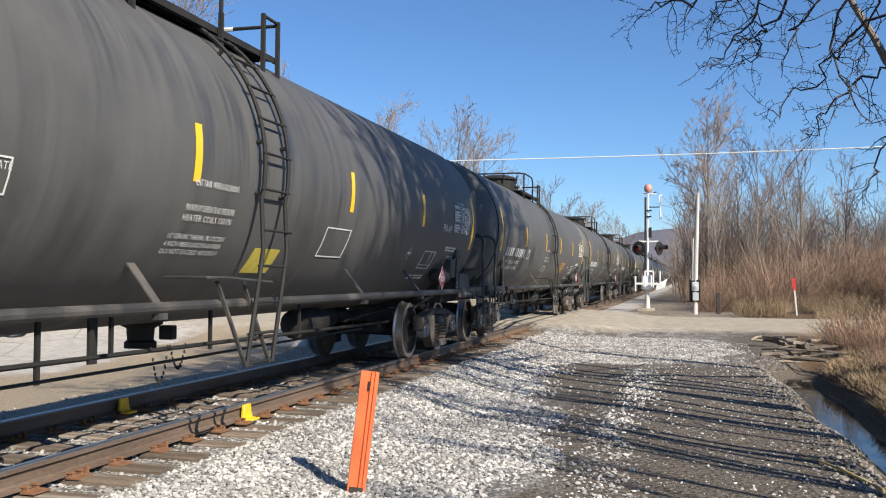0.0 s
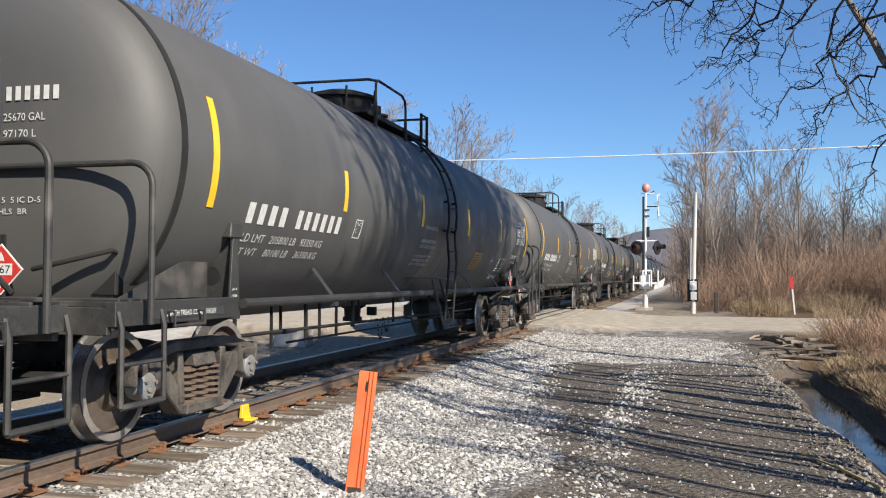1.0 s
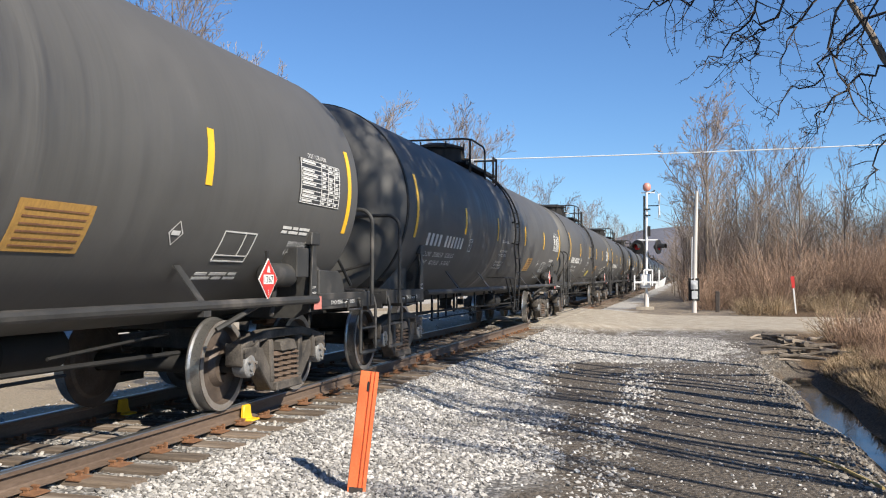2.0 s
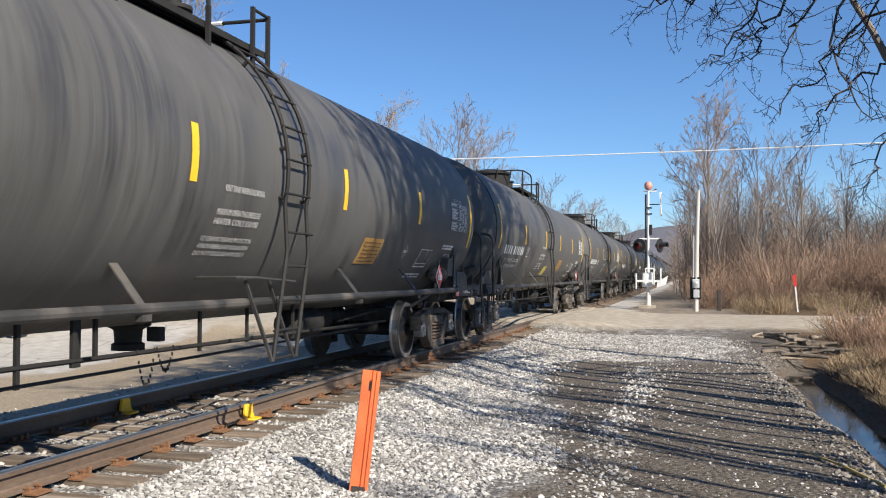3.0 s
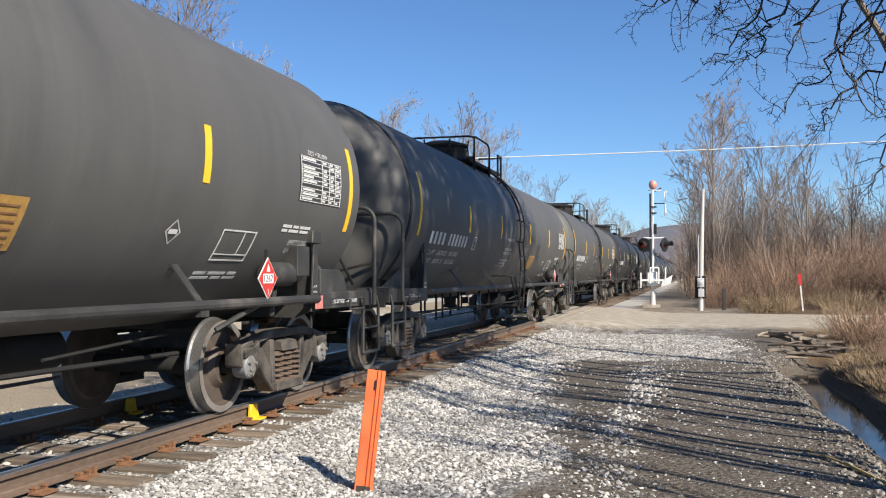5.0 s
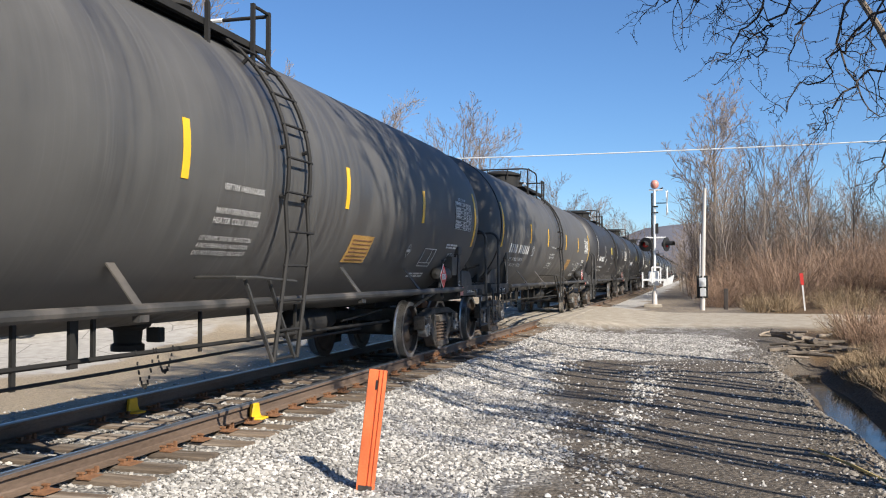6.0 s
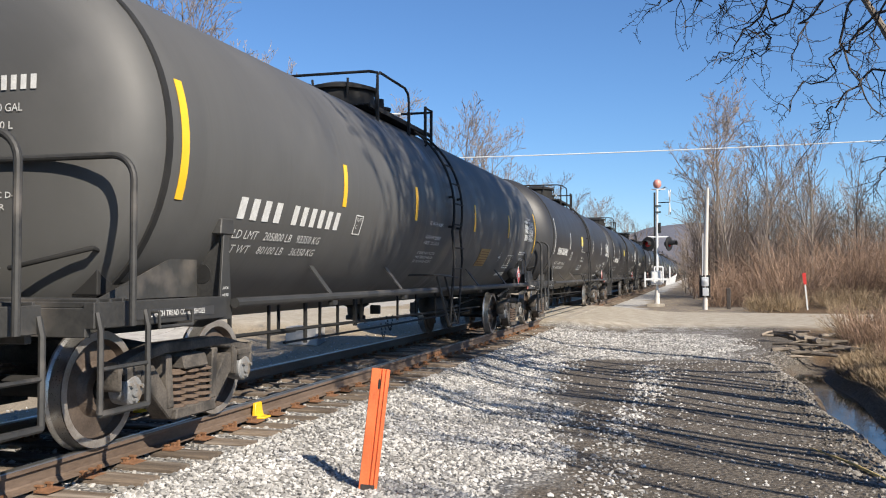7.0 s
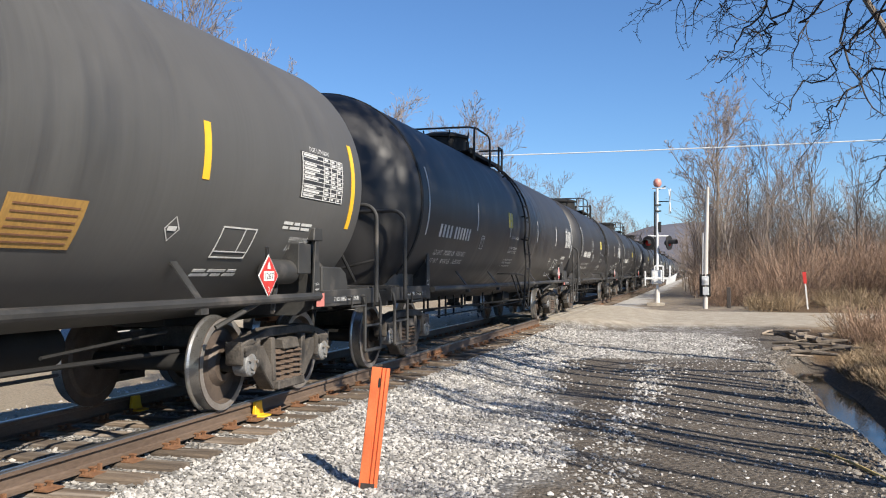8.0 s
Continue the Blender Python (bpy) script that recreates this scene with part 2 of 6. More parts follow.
ORANGE = surface("orange_marker_plastic", (0.72, 0.15, 0.045), (0.82, 0.2, 0.07), 3, 60, 0.55, bump=0.15, depth=0.003, c=(0.6, 0.16, 0.07))
BARK = surface("grey_brown_bark", (0.14, 0.115, 0.092), (0.28, 0.235, 0.19), 6, 40, 0.9, bump=0.5, depth=0.01, stretch=(1, 1, 0.25), vary=0.25)
TWIG = surface("pale_twigs", (0.16, 0.128, 0.106), (0.27, 0.222, 0.188), 1.5, 20, 0.9, bump=0.0, vary=0.25)
NEAR_BARK = surface("dark_bark", (0.028, 0.024, 0.022), (0.075, 0.062, 0.055), 8, 50, 0.9, bump=0.4, depth=0.006)
POLE_WOOD = surface("silver_weathered_pole", (0.42, 0.39, 0.36), (0.6, 0.57, 0.53), 3, 40, 0.85, bump=0.3, depth=0.006, stretch=(3, 3, 0.2))


# ---- ground ----
def smooth(e0, e1, x):
    t = np.clip((np.asarray(x, float) - e0) / (e1 - e0), 0, 1)
    return t * t * (3 - 2 * t)


def ditch_x(y):
    y = np.asarray(y, float)
    return 2.25 - 0.02 * (np.minimum(y, 17.0) - 8.0) + 0.08 * np.sin(y * 1.3) + 0.05 * np.clip(y - 18.0, 0, 20) ** 2


def ground_z(x, y):
    """Height of the ground: track bed, road, ditch, bank, crossing, lot beyond the track."""
    x, y = np.asarray(x, float), np.asarray(y, float)
    z = -0.36 + 0 * x * y
    bed = smooth(2.75, 1.35, np.abs(x - XT))
    z = z + bed * 0.135
    z = z - 0.62 * smooth(XT - 1.4, XT - 3.2, x) * smooth(28.0, 20.5, y) - 0.12 * smooth(-11.0, -14.0, x)
    gate = smooth(24.5, 20.0, y)
    off = np.abs(x - ditch_x(y))
    z = z - 0.34 * smooth(0.72, 0.16, off) * gate
    bank = smooth(0.3, 2.3, x - ditch_x(y)) * smooth(27.5, 23.0, y)
    z = z + bank * (0.28 + 0.35 * smooth(3.8, 9.0, x))
    z = z + 0.14 * smooth(38.5, 41.5, y) * (1 - bed) + 0.2 * smooth(2.0, 6.0, x) * smooth(40.0, 44.0, y)
    near = y - 2.3 * smooth(-3.6, 0.0, x)
    road = smooth(26.0, 27.6, near) * smooth(40.4, 38.4, y)
    level = -0.015 - 0.2 * smooth(1.6, 4.5, np.abs(x - XT))
    z = z * (1 - road) + level * road
    z = z + 0.02 * np.sin(x * 2.3 + 0.7 * y) * np.sin(y * 1.1 + x * 0.4) * smooth(2.0, 3.0, np.abs(x - XT)) * (1 - road)
    return z


def axis_steps(stops):
    out = []
    for a, b, n in stops:
        out += list(np.linspace(a, b, n, endpoint=False))
    return np.array(out + [stops[-1][1]])


def socket_maths(ns, ln):
    def op(kind, a, b=0.0):
        n = ns.new("ShaderNodeMath")
        n.operation = kind
        for i, val in enumerate((a, b)):
            if isinstance(val, (int, float)):
                n.inputs[i].default_value = val
            else:
                ln.new(val, n.inputs[i])
        return n.outputs[0]

    def step(value, e0, e1):
        n = ns.new("ShaderNodeMapRange")
        n.interpolation_type = "SMOOTHSTEP"
        n.inputs["From Min"].default_value, n.inputs["From Max"].default_value = e0, e1
        ln.new(value, n.inputs["Value"])
        return n.outputs[0]

    def mix(f, a, b):
        n = ns.new("ShaderNodeMix")
        n.data_type = "RGBA"
        if isinstance(f, float):
            n.inputs["Factor"].default_value = f
        else:
            ln.new(f, n.inputs["Factor"])
        for socket, val in (("A", a), ("B", b)):
            if isinstance(val, tuple):
                n.inputs[socket].default_value = (*val, 1)
            else:
                ln.new(val, n.inputs[socket])
        return n.outputs["Result"]

    return op, step, mix


def ground_material():
    m, ns, ln, p = nodes_of("ground_mix")
    op, step, mix = socket_maths(ns, ln)
    tc, sep = ns.new("ShaderNodeTexCoord"), ns.new("ShaderNodeSeparateXYZ")
    ln.new(tc.outputs["Object"], sep.inputs[0])

    def noise_of(scale, detail=5, rough=0.6):
        n = ns.new("ShaderNodeTexNoise")
        n.inputs["Scale"].default_value, n.inputs["Detail"].default_value, n.inputs["Roughness"].default_value = scale, detail, rough
        ln.new(tc.outputs["Object"], n.inputs["Vector"])
        return n.outputs["Fac"]

    n1, n2, n3, n4 = noise_of(0.6), noise_of(3.0), noise_of(22.0, 4), noise_of(90.0, 3)
    wob = op("MULTIPLY", op("SUBTRACT", n1, 0.5), 3.2)
    x = op("ADD", sep.outputs["X"], wob)
    y = op("ADD", sep.outputs["Y"], op("MULTIPLY", wob, 1.6))
    y_true = op("ADD", sep.outputs["Y"], op("MULTIPLY", wob, 0.35))
    cells = ns.new("ShaderNodeTexVoronoi")
    cells.inputs["Scale"].default_value = 21.0
    ln.new(tc.outputs["Object"], cells.inputs["Vector"])
    tone = ns.new("ShaderNodeSeparateColor")
    ln.new(cells.outputs["Color"], tone.inputs[0])
    stone_pale = mix(tone.outputs["Red"], (0.2, 0.195, 0.185), (0.46, 0.45, 0.43))
    stone = mix(step(cells.outputs["Distance"], 0.38, 0.62), stone_pale, (0.13, 0.125, 0.12))
    dirt = mix(step(n3, 0.35, 0.7), (0.048, 0.04, 0.031), (0.155, 0.13, 0.104))
    dirt = mix(op("MULTIPLY", step(n4, 0.58, 0.68), 0.7), dirt, (0.34, 0.33, 0.31))
    soil = mix(step(n3, 0.3, 0.7), (0.05, 0.033, 0.021), (0.17, 0.115, 0.066))
    tan = mix(step(n3, 0.3, 0.72), (0.2, 0.16, 0.11), (0.36, 0.3, 0.215))
    road = mix(step(n2, 0.3, 0.75), (0.3, 0.26, 0.2), (0.43, 0.385, 0.31))
    road = mix(op("MULTIPLY", step(n4, 0.5, 0.7), 0.3), road, (0.5, 0.46, 0.4))
    slab = mix(step(n2, 0.3, 0.75), (0.34, 0.32, 0.285), (0.45, 0.425, 0.385))
    crack = ns.new("ShaderNodeTexVoronoi")
    crack.feature = "DISTANCE_TO_EDGE"
    crack.inputs["Scale"].default_value = 0.45
    ln.new(tc.outputs["Object"], crack.inputs["Vector"])
    slab = mix(step(crack.outputs["Distance"], 0.012, 0.004), slab, (0.2, 0.19, 0.17))
    loose = mix(step(n2, 0.38, 0.62), dirt, stone)
    colour = mix(step(op("ADD", x, op("MULTIPLY", op("SUBTRACT", y_true, 9.0), 0.15)), -1.9, -1.2), stone, dirt)
    colour = mix(step(y_true, 17.6, 19.6), colour, mix(step(x, 0.2, 2.0), loose, dirt))
    beyond = mix(step(x, -3.0, -2.4), mix(0.5, stone_pale, (0.42, 0.4, 0.37)), mix(step(n2, 0.4, 0.7), (0.17, 0.145, 0.12), tan))
    colour = mix(step(sep.outputs["Y"], 38.6, 40.6), colour, beyond)
    colour = mix(step(op("ADD", x, op("MULTIPLY", step(y_true, 15.0, 26.0), -0.6)), 1.6, 2.5), colour, soil)
    colour = mix(step(x, -7.0, -7.9), colour, tan)
    lot = mix(step(n2, 0.55, 0.75), tan, dirt)
    colour = mix(op("MULTIPLY", step(x, -6.6, -8.0), step(x, -12.0, -9.0)), colour, lot)
    colour = mix(step(x, -15.2, -15.9), colour, slab)
    colour = mix(step(x, -29.0, -31.0), colour, soil)
    band = op("MULTIPLY", step(op("SUBTRACT", y_true, op("MULTIPLY", step(sep.outputs["X"], -3.6, 0.0), 2.3)), 26.4, 27.4), step(y_true, 39.6, 38.4))
    colour = mix(op("MULTIPLY", band, 0.92), colour, road)
    ln.new(colour, p.inputs["Base Color"])
    p.inputs["Roughness"].default_value = 0.92
    p.inputs["Specular IOR Level"].default_value = 0.25
    bp = ns.new("ShaderNodeBump")
    bp.inputs["Strength"].default_value, bp.inputs["Distance"].default_value = 0.7, 0.03
    ln.new(op("ADD", op("MULTIPLY", n3, 0.6), op("ADD", op("MULTIPLY", n4, 0.3), op("MULTIPLY", cells.outputs["Distance"], -0.9))), bp.inputs["Height"])
    ln.new(bp.outputs["Normal"], p.inputs["Normal"])
    return m


GROUND = ground_material()


def build_ground():
    xs = axis_steps([(-2500, -200, 8), (-200, -40, 16), (-40, -14, 26), (-14, -8, 24), (-8, 1.2, 64), (1.2, 4.2, 36), (4.2, 9, 24), (9, 40, 31), (40, 200, 16), (200, 2500, 8)])
    ys = axis_steps([(-150, -20, 13), (-20, 2, 22), (2, 22, 110), (22, 46, 66), (46, 100, 54), (100, 300, 40), (300, 4000, 20)])
    gx, gy = np.meshgrid(xs, ys)
    gz = ground_z(gx, gy)
    n = len(xs)
    verts = np.stack([gx, gy, gz], -1).reshape(-1, 3)
    faces = [(j * n + i, j * n + i + 1, (j + 1) * n + i + 1, (j + 1) * n + i) for j in range(len(ys) - 1) for i in range(n - 1)]
    me = bpy.data.meshes.new("ground")
    me.from_pydata(verts.tolist(), [], faces)
    me.shade_smooth()
    me.materials.append(GROUND)
    tagged(new("ground", me), "pale ballast, dark gravel road, dry soil and a beige crossing", "ground", kind="structure")


build_ground()


# ---- track ----
def rail_shape(x):
    """A rail in section: foot, web and rounded head, pulled along the track."""
    half = [(0.07, -0.17), (0.07, -0.158), (0.018, -0.142), (0.009, -0.13), (0.009, -0.052), (0.036, -0.042), (0.037, -0.012)]
    poly = [(x + a, b) for a, b in half] + [(x - a, b) for a, b in half[::-1]]
    return Shape().prism(poly, -60, 900, "y")


def build_track():
    rng = random.Random(5)
    track = thing("railway_track", "two rusty rails on weathered wooden ties in ballast", "railway track", kind="structure")
    top = [(-0.037, -0.012), (-0.034, -0.004), (-0.024, 0.0), (0.024, 0.0), (0.034, -0.004), (0.037, -0.012)]
    for x in (RAIL_L, RAIL_R):
        rail = part("rail", rail_shape(x), RAIL_SIDE, track, "rusty steel rail")
        part("running_face", Shape().prism([(x + a, b) for a, b in top], -60, 900, "y"), RAIL_TOP, rail, "worn bright running face")
    ties = []
    for k in range(4):
        s = Shape()
        w = 0.112 + 0.004 * k
        ends = [(XT - 1.3 - rng.uniform(0, 0.06), rng.uniform(-0.02, 0.02)), (XT + 1.3 + rng.uniform(0, 0.06), rng.uniform(-0.02, 0.02))]
        n = 7
        for i in range(n):
            x = ends[0][0] + (ends[1][0] - ends[0][0]) * i / (n - 1)
            t = ends[0][1] + (ends[1][1] - ends[0][1]) * i / (n - 1)
            j = rng.uniform(-0.008, 0.008)
            s.v += [(x, t - w + j, -0.36), (x, t - w + j, -0.195 + rng.uniform(-0.008, 0.0)), (x, t - w * 0.86, -0.186), (x, t + w * 0.86, -0.186), (x, t + w + j, -0.195 + rng.uniform(-0.008, 0.0)), (x, t + w + j, -0.36)]
            if i:
                for q in range(6):
                    a, b = (i - 1) * 6 + q, (i - 1) * 6 + (q + 1) % 6
                    s.f.append((a, b, b + 6, a + 6))
        s.f += [(5, 4, 3, 2, 1, 0), tuple(6 * (n - 1) + q for q in range(6))]
        ties.append(s.mesh("tie", TIE, 0, 20))
    plate = Shape()
    for x in (RAIL_L, RAIL_R):
        for o in (1, -1):
            plate.prism([(x + o * 0.072, -0.172), (x + o * 0.19, -0.18), (x + o * 0.19, -0.187), (x + o * 0.07, -0.187)], -0.09, 0.09, "y")
            for y in (-0.055, 0.05):
                plate.box(*sorted((x + o * 0.078, x + o * 0.11)), y - 0.012, y + 0.012, -0.178, -0.148)
                plate.box(*sorted((x + o * 0.06, x + o * 0.115)), y - 0.016, y + 0.016, -0.15, -0.138)
    plate = plate.mesh("tie_plate", RUST)
    anchor = Shape()
    for x in (RAIL_L, RAIL_R):
        anchor.box(x - 0.085, x + 0.095, 0.125, 0.145, -0.2, -0.15)
        anchor.box(x + 0.075, x + 0.1, 0.12, 0.15, -0.19, -0.13)
    anchor = anchor.mesh("rail_anchor", RUST)
    far = Shape()
    for k in range(1200):
        y = -6 + 0.52 * k + rng.uniform(-0.04, 0.04)
        if 27.2 < y < 39.2:
            continue
        if y < 75:
            tie = part("tie", ties[rng.randrange(4)], None, track)
            tie.location = (rng.uniform(-0.05, 0.05), y, rng.uniform(-0.012, 0.0))
            tie.rotation_euler = (0, rng.uniform(-0.004, 0.004), rng.uniform(-0.012, 0.012))
            if y < 45:
                part("tie_plate", plate, None, track, "rusty tie plates and spikes").location = (0, y, 0)
                if k % 2 and y < 28:
                    part("rail_anchor", anchor, None, track).location = (0, y, 0)
        else:
            far.box(XT - 1.3, XT + 1.3, y - 0.115, y + 0.115, -0.36, -0.19)
    tagged(part("far_ties", far, TIE, track), kind="stuff")
    for y in (15.6,):
        bar = Shape().box(RAIL_R + 0.012, RAIL_R + 0.03, y - 0.45, y + 0.45, -0.14, -0.05)
        for k in range(6):
            bar.tube([(RAIL_R + 0.03, y - 0.38 + 0.152 * k, -0.095), (RAIL_R + 0.06, y - 0.38 + 0.152 * k, -0.095)], 0.016, 6)
        part("joint_bar", bar, RUST, track, "bolted rusty joint bar", bevel=0.004)
    for x, sgn, y in ((RAIL_R, 1, 8.75), (RAIL_L, 1, 8.75)):
        foot = Shape().prism([(y - 0.07, -0.012), (y + 0.07, -0.012), (y + 0.085, -0.10), (y + 0.13, -0.176), (y - 0.09, -0.176), (y - 0.085, -0.1)], x + 0.038, x + 0.075)
        foot.prism([(x + 0.04, y - 0.1), (x + 0.17, y - 0.06), (x + 0.17, y + 0.1), (x + 0.04, y + 0.13)], -0.178, -0.158, "z")
        part("rail_clamp", foot, YELLOW, track, "yellow painted clamp on the rail", bevel=0.006)
    # boards and fill of the level crossing
    for a, b in ((RAIL_L + 0.11, RAIL_R - 0.11), (RAIL_R + 0.06, RAIL_R + 0.75), (RAIL_L - 0.75, RAIL_L - 0.06)):
        n = max(2, int((b - a) / 0.3))
        for k in range(n):
            part("crossing_board", Shape().box(a + (b - a) * k / n + 0.006, a + (b - a) * (k + 1) / n - 0.006, 27.4, 39.0, -0.2, 0.0 - 0.004 * (k % 2)), CROSSING, track, bevel=0.01)


CROSSING = surface("worn_crossing_boards", (0.22, 0.19, 0.15), (0.36, 0.32, 0.26), 2, 30, 0.9, bump=0.3, depth=0.01, c=(0.42, 0.38, 0.31))
build_track()


# ---- tank cars ----
ZC, R_TANK = 2.385, 1.515
LENGTH, BASE, HEAD = 18.26, 1.778, 0.46
END_A, END_B = -0.14, 16.02
REAR = 14.10
MID = (END_A + END_B) / 2


def around(x_angle, y, r):
    """A point on the tank's side at an angle above the horizontal, in degrees."""
    a = radians(x_angle)
    return (r * math.cos(a), y, ZC + r * math.sin(a))


def tank_shape(r, end, head, power):
    """The tank turned about its axis: end is where the front head begins, head its depth."""
    prof = []
    for k in range(0, 13):
        u = k / 12 * math.pi / 2
        prof.append((max(0.002, r * math.sin(u) ** power), end - head * math.cos(u)))
    rows = prof + [(r, y) for y in np.linspace(end, 2 * MID - end, 10)[1:-1]] + [(a, 2 * MID - b) for a, b in prof[::-1]]
    return Shape().lathe(rows, (0, 0, ZC), "y", 72)


def patch_shape(y0, y1, a0, a1, r, skew=0.0):
    """A thin curved plate on the tank's side between two lengths and two angles."""
    s, n, m = Shape(), max(2, int(abs(a1 - a0) / 4) + 1), 2
    v, f = [], []
    for lift in (0.003, 0.006):
        for i in range(n):
            a = a0 + (a1 - a0) * i / (n - 1)
            for y in (y0, y1):
                v.append(around(a, y + skew * (a - a0), r + lift))
    for i in range(n - 1):
        k = 2 * n + 2 * i
        f.append((k, k + 1, k + 3, k + 2))
        f.append((2 * i, 2 * i + 2, 2 * i + 3, 2 * i + 1))
        f.append((2 * i, k, k + 2, 2 * i + 2))
        f.append((2 * i + 1, 2 * i + 3, k + 3, k + 1))
    f.append((0, 1, 2 * n + 1, 2 * n))
    e = 2 * n - 2
    f.append((e, e + 2 * n, e + 2 * n + 1, e + 1))
    return s.add(v, f)


def wheel_profile(side):
    """Radius and place across the track for one wheel; side is +1 or -1."""
    pts = [(0.10, 0.62), (0.20, 0.64), (0.36, 0.655), (0.39, 0.682), (0.485, 0.684), (0.483, 0.705), (0.462, 0.72), (0.457, 0.76), (0.455, 0.82), (0.44, 0.828), (0.39, 0.825), (0.37, 0.76), (0.22, 0.775), (0.17, 0.83), (0.10, 0.835)]
    return [(r, a * side) for r, a in pts]


def build_meshes():
    """Meshes that both kinds of car and all trucks share."""
    d = {}
    d["axle"] = Shape().lathe([(0.01, -0.95), (0.075, -0.95), (0.08, -0.6), (0.095, -0.55), (0.085, 0.0), (0.095, 0.55), (0.08, 0.6), (0.075, 0.95), (0.01, 0.95)], (0, 0, 0), "x", 16).mesh("axle", FRAME_DARK)
    for side in (1, -1):
        prof = wheel_profile(side)
        d["wheel", side] = Shape().lathe(prof, (0, 0, 0), "x", 40).mesh("wheel", WHEEL)
        tread = [(0.4865, 0.688), (0.4855, 0.704), (0.4645, 0.7205), (0.4595, 0.76), (0.4575, 0.82)]
        d["tread", side] = Shape().lathe([(r, a * side) for r, a in tread], (0, 0, 0), "x", 40).mesh("tread", TREAD)
        rim = [(0.455, 0.8285), (0.437, 0.8305), (0.392, 0.8285)]
        d["rim", side] = Shape().lathe([(r, a * side) for r, a in rim], (0, 0, 0), "x", 40).mesh("rim", RIM)
    # side frame, in the plane of the track: y from the first axle, z from the rail
    s = Shape()
    x0, x1 = 0.93, 1.10
    s.prism([(-0.17, 0.60), (-0.17, 0.66), (0.18, 0.745), (0.45, 0.79), (1.33, 0.79), (1.60, 0.745), (1.95, 0.66), (1.95, 0.60), (1.62, 0.655), (1.30, 0.70), (0.48, 0.70), (0.16, 0.655)], x0, x1)
    s.prism([(0.20, 0.62), (0.32, 0.62), (0.64, 0.24), (0.64, 0.15), (0.54, 0.15), (0.20, 0.46)], x0, x1)
    s.prism([(1.58, 0.62), (1.46, 0.62), (1.14, 0.24), (1.14, 0.15), (1.24, 0.15), (1.58, 0.46)], x0, x1)
    s.prism([(0.56, 0.14), (1.22, 0.14), (1.2, 0.235), (0.58, 0.235)], x0 - 0.05, x1 + 0.05)
    s.prism([(0.50, 0.235), (0.60, 0.235), (0.56, 0.69), (0.47, 0.69)], x0 - 0.01, x1 + 0.01)
    s.prism([(1.28, 0.235), (1.18, 0.235), (1.22, 0.69), (1.31, 0.69)], x0 - 0.01, x1 + 0.01)
    for c in (0.0, BASE):
        o = 1 if c == 0 else -1
        s.prism([(c - 0.17 * o, 0.70), (c - 0.165 * o, 0.47), (c - 0.13 * o, 0.45), (c - 0.125 * o, 0.64)], x0, x1 + 0.02)
        s.prism([(c + 0.22 * o, 0.70), (c + 0.2 * o, 0.42), (c + 0.135 * o, 0.40), (c + 0.125 * o, 0.64)], x0, x1 + 0.02)
        s.prism([(c - 0.13, 0.585), (c + 0.13, 0.585), (c + 0.15, 0.645), (c - 0.15, 0.645)], x0 - 0.02, x1 + 0.03)
    d["side_frame"] = s.mesh("side_frame", CAST, 0.012)
    coil = [(0.078 + 0.024 * (1 if k % 4 < 2 else -1), 0.235 + 0.32 * k / 23) for k in range(24)]
    d["springs"] = Shape().lathe(coil, (1.05, 0, 0), "z", 10).mesh("coil_spring", SPRING)
    d["bolster"] = Shape().prism([(-1.15, 0.55), (1.15, 0.55), (1.12, 0.66), (0.5, 0.74), (0.2, 0.78), (-0.2, 0.78), (-0.5, 0.74), (-1.12, 0.66)], 0.70, 1.08, "y").mesh("truck_bolster", CAST, 0.012)
    s = Shape().lathe([(0.005, 1.155), (0.05, 1.155), (0.055, 1.14), (0.105, 1.135), (0.118, 1.12), (0.12, 1.05), (0.11, 0.98)], (0, 0, 0), "x", 20)
    for k in range(3):
        a = 2 * math.pi * k / 3 + 0.4
        s.lathe([(0.003, 1.165), (0.018, 1.165), (0.02, 1.135)], (0, 0.075 * math.cos(a), 0.075 * math.sin(a)), "x", 6)
    d["cap"] = s.mesh("bearing_cap", CAP)
    d["adapter"] = Shape().box(0.94, 1.13, -0.1, 0.1, 0.08, 0.17).mesh("bearing_adapter", CAST, 0.01)
    s = Shape()
    for c, o in ((0.0, 1), (BASE, -1)):
        y = c + 0.5 * o
        s.prism([(-0.85, 0.36), (0.85, 0.36), (0.85, 0.44), (0.1, 0.5), (-0.1, 0.5), (-0.85, 0.44)], y - 0.05, y + 0.05, "y")
        for side in (1, -1):
            s.box(side * 0.70, side * 0.80, y - 0.05 * o, y - 0.02 * o, 0.3, 0.62)
    d["brake"] = s.mesh("brake_beam", FRAME_DARK, 0.01)
    return d


SHARED = build_meshes()


def both_sides(me, name):
    """A mirror copy of a mesh, across the car."""
    c = me.copy()
    c.name = name
    c.transform(Matrix.Diagonal((-1, 1, 1, 1)))
    c.flip_normals()
    return c


SIDE_FRAME_L, SPRINGS_L, CAP_L, ADAPTER_L = (both_sides(SHARED[k], k) for k in ("side_frame", "springs", "cap", "adapter"))


def wheelset(car, y):
    ax = part("wheelset", SHARED["axle"], None, car, "steel wheels on a dark axle")
    ax.location = (0, y, 0.457)
    for side in (1, -1):
        w = part("wheel", SHARED["wheel", side], None, ax)
        part("tread", SHARED["tread", side], None, ax, "bright worn wheel tread")
        part("rim_face", SHARED["rim", side], None, ax)
    return ax


